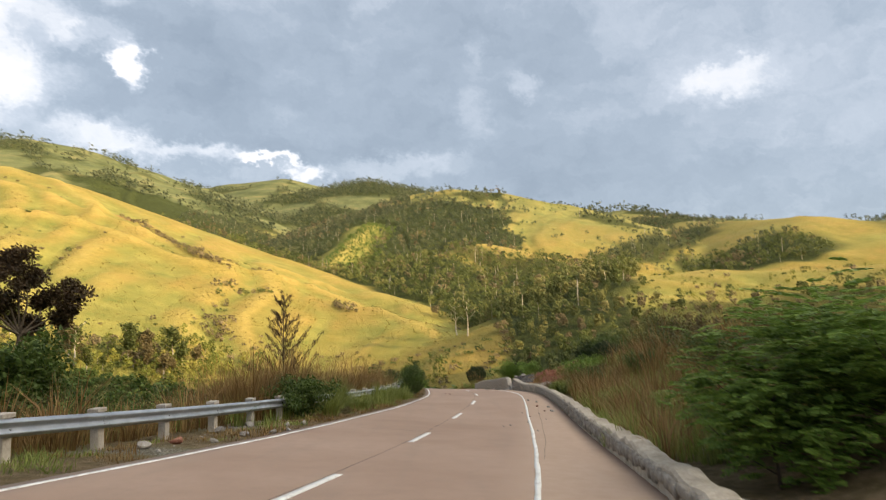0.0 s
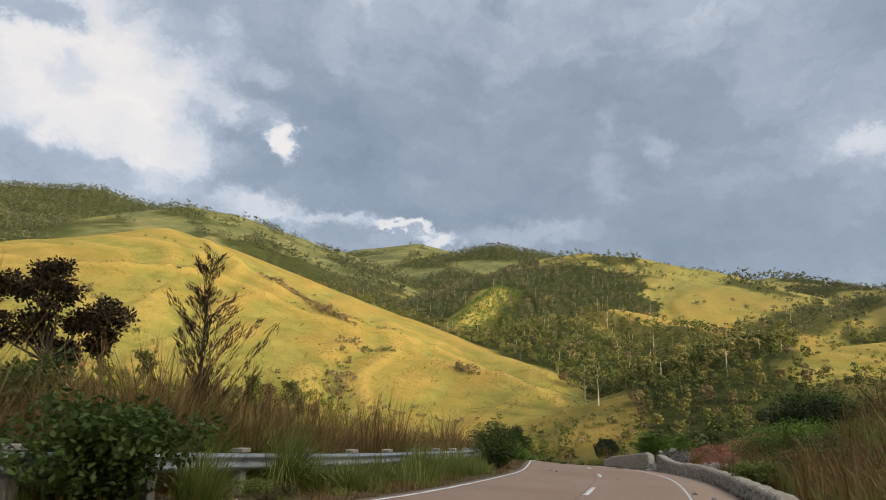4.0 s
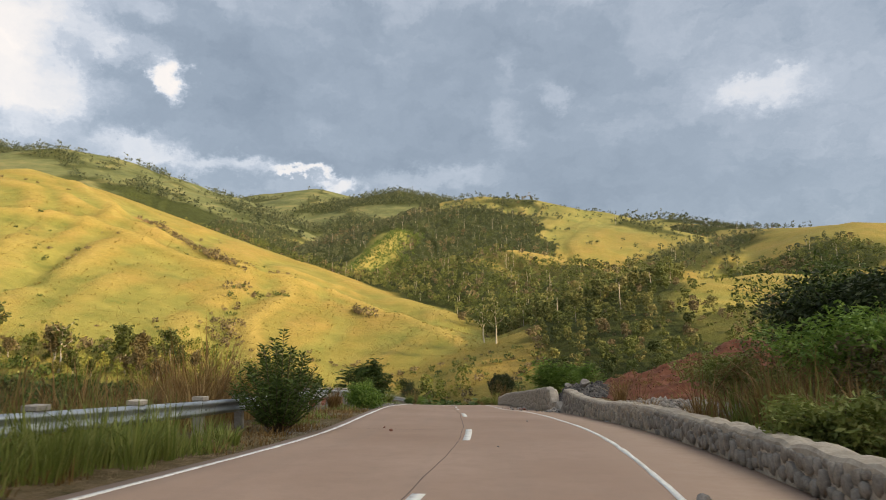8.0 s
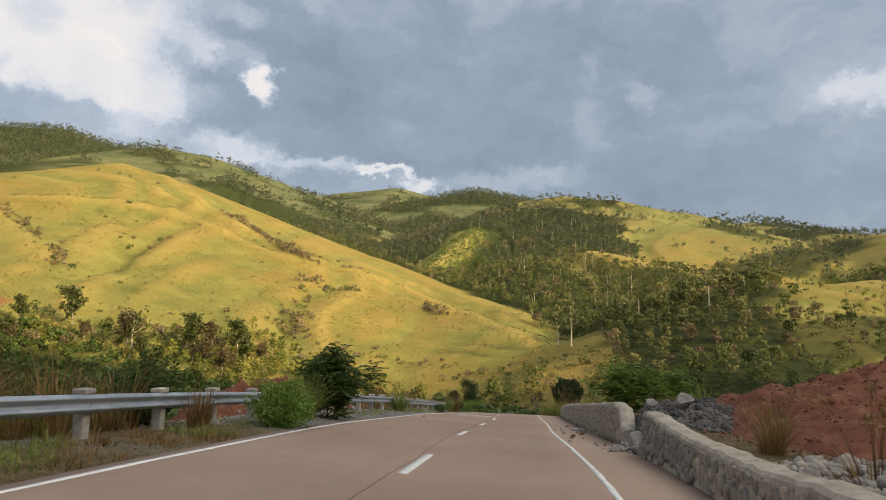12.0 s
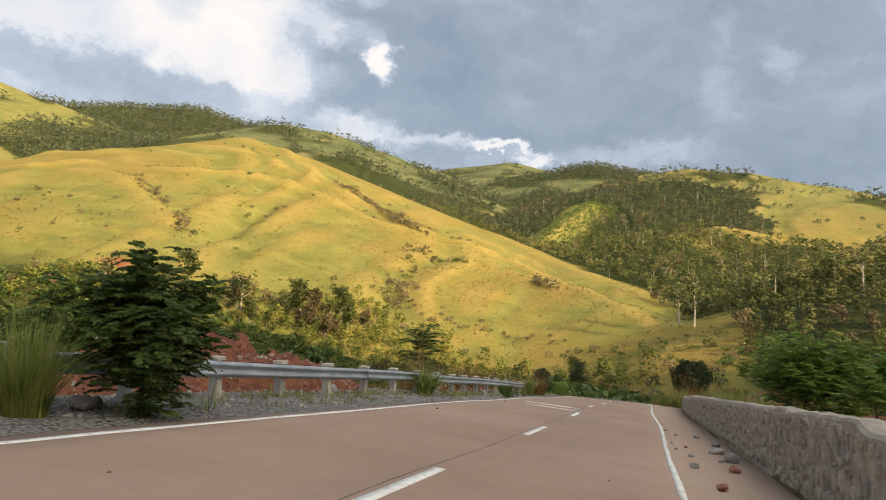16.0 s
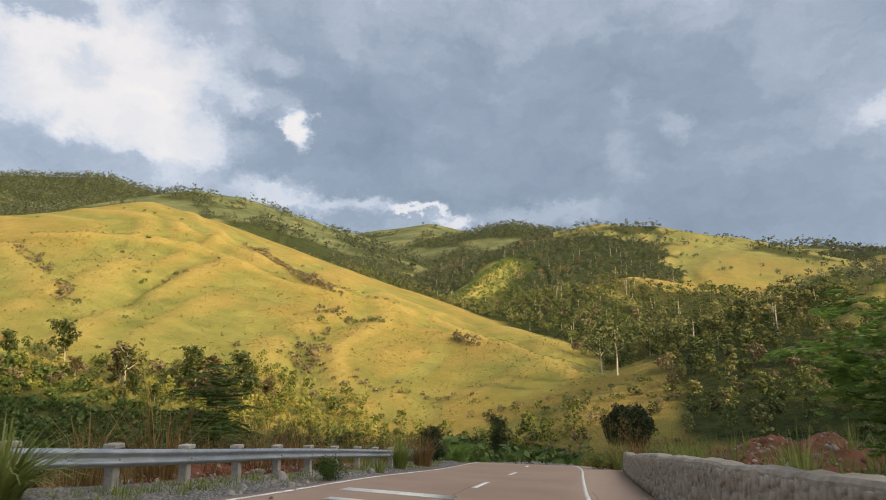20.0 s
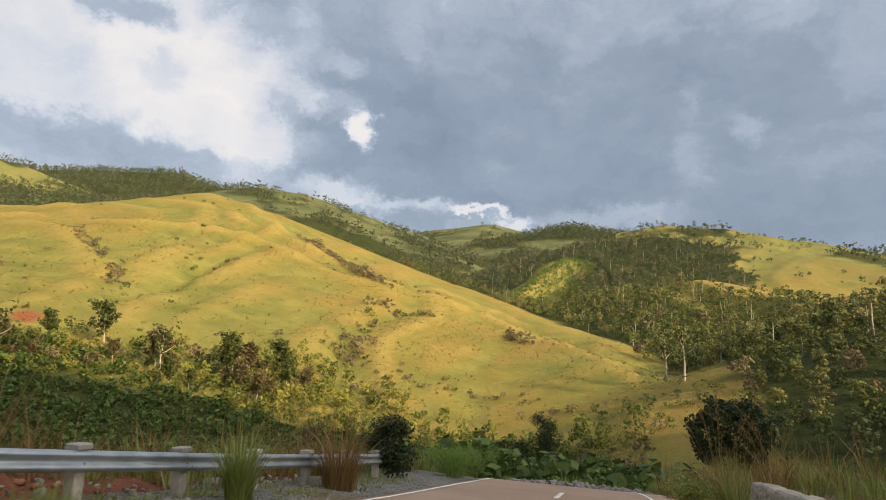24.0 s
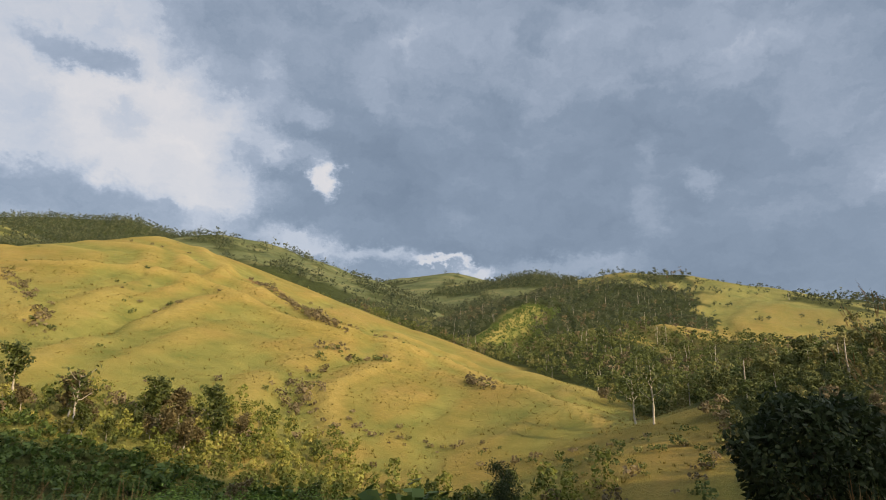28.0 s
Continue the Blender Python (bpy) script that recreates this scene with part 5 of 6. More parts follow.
M["darkrock"] = stone_material("dark_rock", (.05, .048, .047), (.10, .095, .092), (.19, .18, .17), 4.0)
M["soil"] = stone_material("red_soil", (.10, .034, .017), (.185, .066, .034), (.275, .12, .068), 2.6)
mound("earth_mound", -9.5, 72.5, 3.8, 9.5, 2.25, M["soil"], "heap of bare red earth beyond the guardrail")
PILE = (-9.5, 72.5, 3.8, 9.5, 2.25)
heap("red_rubble", 3400, -9.4, 72.5, 3.8, 9.4, .10, M["redrock"], "broken reddish rubble on the earth heap", 3, on=PILE)
heap("grey_rubble", 1300, -9.2, 72.0, 3.7, 9.2, .09, M["rock"], "grey stones mixed into the earth heap", 13, on=PILE)
heap("red_boulders", 46, -9.0, 72.5, 3.2, 8.6, .34, M["redrock"], "large reddish boulders on the earth heap", 14, on=PILE)
mound("earth_mound", -8.2, 92, 2.4, 11, .55, M["soil"], "low ridge of red earth behind the guardrail")
heap("red_rubble", 600, -7.6, 92, 2.0, 12, .10, M["redrock"], "reddish stones scattered behind the guardrail", 4, .3)
heap("grey_rubble", 420, -7.3, 93, 1.6, 12, .13, M["rock"], "grey stones lying under the guardrail", 104, .2)
mound("earth_mound", 9.2, 96, 2.6, 12, .8, M["soil"], "red earth bank behind the stone wall")
heap("red_rubble", 1300, 9.0, 96, 2.6, 12, .085, M["redrock"], "reddish stones on the bank behind the wall", 5, on=(9.2, 96, 2.6, 12, .8))
heap("grey_rubble", 700, 8.2, 88, 2.2, 9, .10, M["rock"], "grey stones scattered behind the wall", 15, on=(9.2, 96, 2.6, 12, .8))
heap("grey_rubble", 1300, 8.0, 50.5, 1.9, 4.2, .13, M["rock"], "grey broken stone dumped behind the wall", 6, .35)
mound("rubble_mound", 7.5, 61.3, 2.3, 3.2, .55, M["darkrock"], "dark earth and stone under a heap behind the broken wall")
heap("grey_rubble", 2200, 7.3, 61.3, 2.3, 3.0, .10, M["darkrock"], "dark grey broken stone heaped behind the collapsed wall", 7, on=(7.5, 61.3, 2.3, 3.2, .55))
heap("grey_rubble", 260, 5.9, 61.1, .7, 1.7, .13, M["rock"], "grey stones spilling through the broken wall", 37, .2)
for x, y, size, up in ((7.0, 60.0, .55, .75), (6.5, 61.6, .4, .62), (6.3, 60.4, .34, .45)):
    rock(x, y, size, False, int(size * 10), gz(x, y) + up * .55)
heap("shoulder_stones", 260, float(road_x(78)) - 5.2, 76, 1.5, 20, .17, M["rock"], "larger grey stones on the gravel shoulder", 18, 0)
heap("shoulder_gravel", 5200, float(road_x(80)) - 4.9, 79, 1.6, 24, .08, M["rock"], "grey gravel along the road shoulder", 8, 0)
heap("shoulder_gravel", 2600, -4.6, 22, 1.7, 20, .05, M["rock"], "sparse grey stones along the grassy verge", 9, 0)
heap("red_rubble", 2200, 11.4, 61, 4.6, 8.6, .075, M["redrock"], "broken red earth and stones on the bank behind the wall", 31, on=(12.0, 61, 4.8, 9, 1.3))
mound("earth_bank", 12.0, 61, 4.8, 9, 1.3, M["soil"], "steep bare red earth bank beyond the wall")

mound("earth_mound", 11.0, 117, 3.8, 9, 2.0, M["soil"], "bank of bare red earth beyond the wall's end")
heap("red_rubble", 500, 10.8, 117, 3.6, 8.6, .15, M["redrock"], "reddish stones on the bank beyond the wall's end", 29, 1.9)
heap("road_end_rubble", 420, -1.2, 119.5, 3.8, 1.6, .2, M["rock"], "grey and reddish stones heaped along the outside of the bend", 28, .25)

# ---- joints, cracks and faded marks on the road ----
def crack(y0, y1, off, wob, width, seed):
    ys = np.arange(y0, y1, .35)
    n = lambda y: off + wob * float(fbm(y / 2.2, 1.0, seed, 4)) * 2
    w = lambda y: width * (.5 + .5 * abs(math.sin(y * 2.1 + seed)))
    return ribbon("road_crack", ys, lambda y: n(y) - w(y), lambda y: n(y) + w(y), .0035, M["crack"])


for i, (a, b, o, wob) in enumerate(((22, 44, -.14, .03), (44, 62, -.15, .04), (62, 92, -.13, .03), (6, 22, -.12, .02), (74, 90, 3.12, .04), (14, 34, 3.45, .05))):
    tagged(new("road_crack", crack(a, b, o, wob, .007, 20 + i)), "dark crack along the concrete slab", "road crack", kind="structure")
for i, y in enumerate((20.4, 33.2, 46.5, 58.9, 71.3, 76.2)):
    v = [(float(road_x(y)) + o, y + dy + .06 * float(fbm(o, i, 9, 3)), float(surface(y, o)) + .003) for o in np.linspace(-3.4, .1, 14) for dy in (-.005, .005)]
    tagged(new("slab_joint", mesh_of("slab_joint", v, [(2 * k, 2 * k + 1, 2 * k + 3, 2 * k + 2) for k in range(13)], M["crack"])), "thin dark joint across the concrete slab", "road joint", kind="structure")
for y, a, b, w in ((85.4, -2.6, -.15, .34), (83.3, -2.2, -.9, .22)):
    tagged(new("road_mark", ribbon("road_mark", np.linspace(y, y + w * 2.2, 4), a, b, .004, M["paint"], 6)), "faded white bar painted across the lane", "road marking", "faded bars", "structure")
# ---- trees, bushes and grass beside the road ----
def fit_size(leaves, wood, height, width):
    """Brings a plant's crown and wood to its height and width."""
    kz, kx = height / leaves[:, 2].max(), width * .5 / np.percentile(np.hypot(leaves[:, 0], leaves[:, 1]), 97)
    for v in (leaves, wood):
        v[:, 2] *= kz
        v[:, :2] *= kx


def leafy(name, x, y, height, width, material, label, category, seed, per=60, leaf=(.16, .06), stems=9, rad=.04, z=None, base=.12, rise=.7, sink=.1, bark=None):
    """A bush or tree of limbs with clumps of single leaves."""
    r = rng_of(seed)
    (tv, tf), tips = limbs(r, height * .82, width * .5, stems, base, rad, .1, rise)
    t = thing(name, (x, y, (gz(x, y) if z is None else z) - sink), label, category)
    lv, lf = crown_leaves(r, tips, per, width * .17 + .05, leaf[0], leaf[1])
    lv[:, 2] = np.maximum(lv[:, 2], .03)
    fit_size(lv, tv, height, width)
    part("trunk", fast_mesh("trunk", tv, tf, bark or M["trunk"], True), None, t)
    part("crown", fast_mesh("crown", lv, lf, material), None, t)
    return t


def feathery(name, x, y, height, width, material, label, seed, fronds=150, flen=.55, z=None, sink=.1, stems=11, droop=.3):
    """A small tree with feathered leaves on spreading limbs from near the ground."""
    r = rng_of(seed)
    (tv, tf), tips = limbs(r, height * .8, width * .55, stems, .08, height * .016, .1, .75)
    t = thing(name, (x, y, (gz(x, y) if z is None else z) - sink), label, "tree")
    sets = []
    for k in range(fronds):
        p = tips[r.integers(0, len(tips))] + r.normal(0, width * .07, 3)
        p[2] = max(p[2], height * .08)
        a = math.atan2(p[1], p[0]) + r.normal(0, .8)
        sets.append(frond(r, p, np.array([math.cos(a), math.sin(a), r.uniform(-.1, .7)]), flen * r.uniform(.6, 1.25), 13, flen * .10, droop))
    v, f = join(*sets)
    fit_size(v, tv, height, width)
    part("trunk", fast_mesh("trunk", tv, tf, M["trunk"], True), None, t)
    part("crown", fast_mesh("crown", v, f, material), None, t)
    return t


def round_bush(x, y, radius, z, label, seed):
    """A dense, domed bush."""
    r = rng_of(seed)
    t = thing("round_bush", (x, y, z), label, "bush")
    n = 7000
    d = unit(r.normal(size=(n, 3)))
    k = 1 + .10 * np.sin(d[:, 0] * 7 + d[:, 2] * 5) + .08 * np.sin(d[:, 1] * 9)
    c = d * (radius * k * r.uniform(.8, 1.04, n))[:, None]
    c[:, 2] = np.where(c[:, 2] < -radius * .7, -radius * .7, c[:, 2]) + radius * .75
    part("trunk", fast_mesh("trunk", *tube([[0, 0, -.4], [.05, 0, radius * .6], [0, .05, radius]], [.12, .09, .04]), M["trunk"], True), None, t)
    part("crown", fast_mesh("crown", *leaf_quads(c, d * .4 + r.normal(size=(n, 3)) * .5 + np.array([0, 0, -.35]), .22 * r.uniform(.7, 1.3, n), .10, r), M["darkleaf"]), None, t)
    return t


def lobed_tree(x, y, crown_z, label, seed):
    """A tall tree whose crown is made of separate rounded lobes on bare limbs."""
    r = rng_of(seed)
    t = thing("dark_tree", (x, y, gz(x, y) - .2), label, "tree")
    fork = np.array([.3, .2, crown_z - 4.2])
    sets, lv = [tube([[0, 0, 0], [.2, -.1, crown_z * .35], [-.1, .2, crown_z * .6], fork], [.34, .28, .23, .18], 8)], []
    for across, deep, up, size in ((.0, .4, 2.6, 1.7), (-1.9, -.8, 1.2, 1.8), (-4.2, .6, .0, 1.9), (-1.2, 1.2, -1.7, 2.1), (2.1, .9, -.5, 1.6), (4.4, -.5, -.7, 1.9), (3.6, .6, -2.7, 1.5), (.7, -1.5, .6, 1.8), (-3.0, -1.6, -2.0, 1.5), (.8, 2.2, -3.2, 1.7)):
        c = np.array([across * .81 - deep * .58, across * .58 + deep * .81, crown_z + up])
        mid = (fork + c) / 2 + r.normal(0, .3, 3)
        sets.append(tube([fork, mid, c], [.12, .08, .03], 5))
        for k in range(7):
            q = c + unit(r.normal(size=3)) * size * .55
            sets.append(tube([mid * .3 + c * .7, (c + q) / 2, q], [.04, .025, .01], 3))
            n = 170
            d = unit(r.normal(size=(n, 3)))
            lv.append(leaf_quads(q + d * size * .62 * r.uniform(.3, 1, (n, 1)) * np.array([1, 1, .75]), d + r.normal(size=(n, 3)) * .7, .34 * r.uniform(.7, 1.3, n), .2, r))
    part("trunk", fast_mesh("trunk", *join(*sets), M["trunk"], True), None, t)
    part("crown", fast_mesh("crown", *join(*lv), M["brownleaf"]), None, t)
    return t


def arching_reed(root, bend, tip, label, seed):
    """One long stalk that leans over, with drooping tips."""
    r = rng_of(seed)
    root, bend, tip = (np.array(p, float) for p in (root, bend, tip))
    t = thing("arching_reed", tuple(root), label, "reed")
    u = np.linspace(0, 1, 12)[:, None]
    p = (1 - u) ** 2 * root + 2 * u * (1 - u) * bend + u ** 2 * tip - root
    part("stem", fast_mesh("stem", *tube(p, np.linspace(.009, .003, 12), 4), M["drygrass"], True), None, t)
    for k in range(5):
        a = p[7 + k // 2 * 1 + (k % 2)]
        q = a + np.array([-.16 - .05 * k % .1, r.normal(0, .05), -.03])
        e = q + np.array([-.13, r.normal(0, .05), -.13 - .03 * (k % 3)])
        v, f = tube([a, q, e], [.004, .005, .003], 4)
        c = np.linspace(.4, 1, 16)[:, None]
        w = leaf_quads(q + (e - q) * c + r.normal(0, .006, (16, 3)), np.tile(e - q, (16, 1)) + r.normal(0, .04, (16, 3)), .05, .012, r)
        part("drooping_tip", fast_mesh("drooping_tip", *join((v, f), w), M["brownleaf"]), None, t)
    return t


def tuft(name, x, y, height, n, lean, width, material, label, seed, z=None, base=.22, droop=.6):
    r = rng_of(seed)
    t = thing(name, (x, y, (gz(x, y) if z is None else z) - .04), label, "grass tuft")
    part("blade_clump", fast_mesh("blade_clump", *blades(r, n, height, base, lean, width, droop, 5), material), None, t)["kind"] = "stuff"
    return t


def reed(x, y, height, stems, label, seed, lean=.5, z=None):
    """Tall dry reeds with drooping plumes."""
    r = rng_of(seed)
    t = thing("reeds", (x, y, (gz(x, y) if z is None else z) - .05), label, "reeds")
    part("blade_clump", fast_mesh("blade_clump", *blades(r, stems * 7, height * .6, .3, .8, .018, .7, 5), M["drygrass"]), None, t)["kind"] = "stuff"
    st, pl = [], []
    for k in range(stems):
        a = r.uniform(0, 2 * math.pi)
        h, ln = height * r.uniform(.7, 1.05), lean * r.uniform(.2, 1)
        u = np.linspace(0, 1, 7)
        p = np.stack([np.cos(a) * (.12 + h * ln * u ** 1.8), np.sin(a) * (.12 + h * ln * u ** 1.8), h * (u - .25 * ln * u ** 3)], 1)
        st.append(tube(p, np.linspace(.009, .003, 7), 3))
        m = 26
        c = p[-1] + (p[-1] - p[-2]) * np.linspace(-.6, 1.5, m)[:, None] - np.array([0, 0, 1]) * (np.linspace(0, 1, m) ** 2 * .18)[:, None]
        pl.append(leaf_quads(c + r.normal(0, .03, (m, 3)), (p[-1] - p[-2]) + r.normal(0, .12, (m, 3)), .14, .012, r))
    part("stalk", fast_mesh("stalk", *join(*st), M["drygrass"]), None, t)["kind"] = "stuff"
    part("plume", fast_mesh("plume", *join(*pl), M["drygrass"]), None, t, "thin brown seed plumes")["kind"] = "stuff"
    return t


def conifer_like(x, y, height, width, seed):
    """A slim young tree with upswept feathery twigs."""
    r = rng_of(seed)
    t = thing("slender_tree", (x, y, gz(x, y) - .1), "slender brownish young tree with upswept feathery twigs", "tree")
    sets, tw = [tube([[0, 0, 0], [.05, .02, height * .4], [.02, .08, height * .75], [.06, .05, height]], [.06, .045, .02, .006])], []
    for k in range(50):
        u = .10 + .88 * (k / 50) ** .9
        a = k * 2.4 + r.uniform(-.4, .4)
        ln = width * .62 * (1.12 - u) ** 1.2 * r.uniform(.3, 1.5) + .10
        p = np.array([.04, .04, u * height])
        e = p + np.array([math.cos(a) * ln, math.sin(a) * ln, ln * r.uniform(.4, 1.7)])
        sets.append(tube([p, (p + e) / 2 - np.array([0, 0, .06]), e], [.014, .009, .003], 3))
        m = int(14 + 62 * ln)
        q = p + (e - p) * r.uniform(.25, 1.05, (m, 1))
        tw.append(leaf_quads(q + r.normal(0, .05, (m, 3)), (e - p) / ln + r.normal(0, .45, (m, 3)) + np.array([0, 0, .4]), .20, .024, r))
    part("trunk", fast_mesh("trunk", *join(*sets), M["trunk"], True), None, t)
    part("crown", fast_mesh("crown", *join(*tw), M["brownleaf"]), None, t)


def palm_sapling(x, y, height, seed, label, whorls=5, flen=1.0, mat="bush"):
    """A young tree with whorls of long feathered leaves."""
    r = rng_of(seed)
    t = thing("sapling", (x, y, gz(x, y) - .1), label, "sapling")
    part("trunk", fast_mesh("trunk", *tube([[0, 0, 0], [.04, .03, height * .5], [0, .05, height]], [.05, .035, .015]), M["trunk"], True), None, t)
    sets = []
    for w in range(whorls):
        z = height * (.35 + .65 * w / (whorls - 1))
        for k in range(7):
            a = k * .9 + w * .4 + r.normal(0, .3)
            sets.append(frond(r, np.array([0, .03, z + r.normal(0, .3) * height / whorls]), np.array([math.cos(a), math.sin(a), r.uniform(.15, 1.0)]), flen * r.uniform(.75, 1.1) * (1.1 - .3 * w / whorls), 11, .075, .4))
    part("crown", fast_mesh("crown", *join(*sets), M[mat]), None, t)
    return t


def rosette_shrub(x, y, height, width, stems, label, seed, mat, leaf=(.17, .04)):
    """An upright shrub: stems set with whorls of lance-shaped leaves."""
    r = rng_of(seed)
    t = thing("lance_leaved_shrub", (x, y, gz(x, y) - .05), label, "shrub")
    wood, lv = [], []
    for k in range(stems):
        a, q = k * 2.4, math.sqrt((k + .3) / stems)
        top = np.array([math.cos(a) * q * width * .5, math.sin(a) * q * width * .5, height * (1.02 - .62 * q ** 1.6) * r.uniform(.88, 1.05)])
        u = np.linspace(0, 1, 6)[:, None]
        p = top * u ** np.array([.8, .8, 1.0])
        wood.append(tube(p, np.linspace(.016, .004, 6), 4))
        n = int(10 + 16 * top[2] / height)
        for i in range(n):
            w = .22 + .78 * i / (n - 1)
            c = np.array([np.interp(w, u[:, 0], p[:, j]) for j in range(3)])
            b = np.arange(5) * 1.257 + i * .7 + r.normal(0, .2, 5)
            ax = np.stack([np.cos(b), np.sin(b), r.uniform(.1, .75, 5)], 1)
            ln = leaf[0] * r.uniform(.7, 1.2, 5)
            lv.append(leaf_quads(c + unit(ax) * ln[:, None] * .5, ax, ln, leaf[1], r, .15))
    part("trunk", fast_mesh("trunk", *join(*wood), M["trunk"], True), None, t)
    part("crown", fast_mesh("crown", *join(*lv), M[mat]), None, t)
    return t


# uphill side
feathery("feather_leaved_tree", 6.5, 9.2, 2.35 - gz(6.5, 9.2), 5.2, M["feather"], "bright green feather-leaved tree overhanging the wall", 11, 1500, .5)
feathery("feather_leaved_tree", 7.65, 79.3, -2.35 - gz(7.65, 79.3), 3.9, M["feather"], "spreading green feather-leaved tree behind the stone wall", 12, 1400, .46, sink=.2)
feathery("feather_leaved_tree", 10.6, 83.5, -2.9 - gz(10.6, 83.5), 3.4, M["feather"], "green feather-leaved tree beside the red earth bank", 13, 900, .46)
feathery("feather_leaved_bush", 4.75, 9.6, .95 - gz(4.75, 9.6), 2.7, M["feather"], "low green feather-leaved bush against the wall", 14, 520, .42)
feathery("feather_leaved_bush", 5.6, 12.0, 1.9, 3.0, M["feather"], "green feather-leaved bush behind the wall", 114, 620, .42)
feathery("feather_leaved_bush", 7.6, 12.6, 2.4, 3.4, M["feather"], "green feather-leaved bush behind the wall", 115, 620, .42)
leafy("grey_bush", 11.5, 29.5, 3.0, 4.2, M["brownleaf"], "greyish half-bare bush on the bank", "bush", 15, 34, (.12, .05), 12)
leafy("dark_bush", 10.6, 45.0, 2.4, 3.2, M["darkleaf"], "dense dark green bush on top of the bank", "bush", 16, 150, (.17, .07), 12)
leafy("green_bush", 8.6, 38.0, 1.6, 2.6, M["bush"], "leafy green bush behind the wall", "bush", 17, 90, (.14, .05), 10)
for i, (x, y, h, w, mat) in enumerate(((9.6, 17.5, 1.5, 2.6, "bush"), (12.5, 24, 2.0, 3.4, "treeleaf"), (10.2, 33.5, 1.7, 2.8, "bush"), (12.8, 37, 2.3, 3.6, "treeleaf"), (9.4, 41.5, 1.5, 2.4, "dryleaf"), (12.0, 50, 2.2, 3.4, "bush"), (7.2, 26.5, 1.1, 1.9, "grass"), (6.9, 19.5, 1.0, 1.8, "grass"), (7.0, 39.5, 1.0, 1.7, "grass"))):
    leafy("bank_bush", x, y, h, w, M[mat], "rounded leafy bush on the grassy bank", "bush", 400 + i, 80, (.15, .055), 11)
leafy("green_bush", 9.2, 21.5, 2.0, 3.2, M["bush"], "leafy green bush above the stone wall", "bush", 18, 90, (.15, .05), 10)
leafy("dry_bush", 7.6, 15.0, 1.9, 2.4, M["dryleaf"], "dry brown bush behind the wall", "bush", 19, 60, (.12, .035), 10)
round_bush(5.4, 120.5, 1.65, -8.85, "rounded dense dark green bush past the wall's end", 20)
leafy("verge_bush", 3.3, 108.6, 1.2, 1.8, M["grass"], "scrubby yellowish green bush at the end of the wall", "bush", 21, 60, (.16, .03), 10)
leafy("green_bush", 9.0, 114, 2.0, 3.4, M["bush"], "leafy green bush below the wall's end", "bush", 22, 90, (.15, .05), 10)
leafy("green_bush", 12.6, 104, 1.8, 3.0, M["darkleaf"], "dark green bush on the red bank", "bush", 23, 90, (.15, .05), 10)
tuft("reed_grass", 4.4, 108.6, 2.3, 150, .75, .02, M["grass"], "tall arching pale green grass at the wall's end", 224, base=.35)
reed(4.1, 109.4, 3.2, 16, "tall dry reeds with thin plumes beside the wall's end", 24, .6)
arching_reed((5.2, 106.1, gz(5.2, 106.1)), (4.2, 105.9, -4.5), (2.15, 105.6, -5.3), "tall dry reed arching over the road", 25)
reed(5.0, 106.3, 2.4, 7, "dry reeds growing behind the wall's end", 125, .5)
reed(6.9, 44.5, 1.5, 14, "dry plumed grass behind the low wall", 26, .7)
reed(7.2, 51.0, 1.3, 12, "dry plumed grass beside grey rubble", 27, .7)
reed(7.0, 34.0, 1.6, 14, "dry plumed grass behind the low wall", 28, .6)
tuft("fountain_grass", 6.6, 47.5, 1.0, 170, .9, .016, M["drygrass"], "dry arching grass tuft behind the wall", 29)
tuft("fountain_grass", 3.05 + .95, 16.2, .55, 110, .8, .014, M["grass"], "small grass tuft growing against the wall", 30, float(surface(16, 3.3)))

for i, (x, y, h, w, mat) in enumerate(((11.2, 46.5, 2.9, 4.6, "bush"), (9.6, 43, 2.0, 3.4, "feather"), (13.8, 51, 3.2, 5.2, "bush"), (10.4, 51.5, 1.9, 3.2, "grass"), (14.5, 43, 3.2, 5, "treeleaf"))):
    leafy("bank_bush", x, y, h, w, M[mat], "dense green bush spreading over the red bank", "bush", 430 + i, 130, (.17, .06), 13)
for i, (x, y, h) in enumerate(((7.6, 55.5, 1.3), (8.6, 58.5, 1.1), (8.0, 68.5, .9))):
    tuft("dry_grass_tuft", x, y, h, 170, .8, .016, M["drygrass"], "dry arching grass tuft on red soil behind the wall", 440 + i, base=.2)

# downhill side
lobed_tree(-38.5, 58, 6.2 - gz(-38.5, 58), "large dark brown-leaved tree with a lobed open crown below the road", 31)
leafy("dark_tree", -33, 50, 2.6 - gz(-33, 50), 9, M["bush"], "dark leafy tree below the road", "tree", 32, 150, (.5, .22), 12, .2, base=.4)
conifer_like(-7.3, 29.1, 5.7, 2.2, 33)
leafy("broadleaf_bush", -5.4, 23.8, 1.7, 2.6, M["bush"], "glossy green broad-leaved bush growing over the guardrail", "bush", 34, 120, (.15, .08), 12)
leafy("broadleaf_bush", -6.6, 25.4, 1.7, 2.0, M["darkleaf"], "dark green bush behind the guardrail", "bush", 35, 70, (.13, .06), 11)
tuft("fountain_grass", -4.95, 28.95, 1.9, 1100, 1.15, .022, M["grass"], "large green fountain grass tuft hanging over the guardrail", 36, base=.38, droop=.75)
tuft("fountain_grass", -6.1, 27.2, 1.9, 500, .9, .02, M["grass"], "tall green grass tuft behind the guardrail", 37, base=.5)
tuft("fountain_grass", -6.6, 28.6, 2.1, 420, .8, .02, M["grass"], "tall green grass tuft behind the guardrail", 137, base=.5)
tuft("fountain_grass", -4.45, 24.9, 1.35, 420, .8, .018, M["grass"], "green grass tuft on the verge before the guardrail", 138, base=.3)
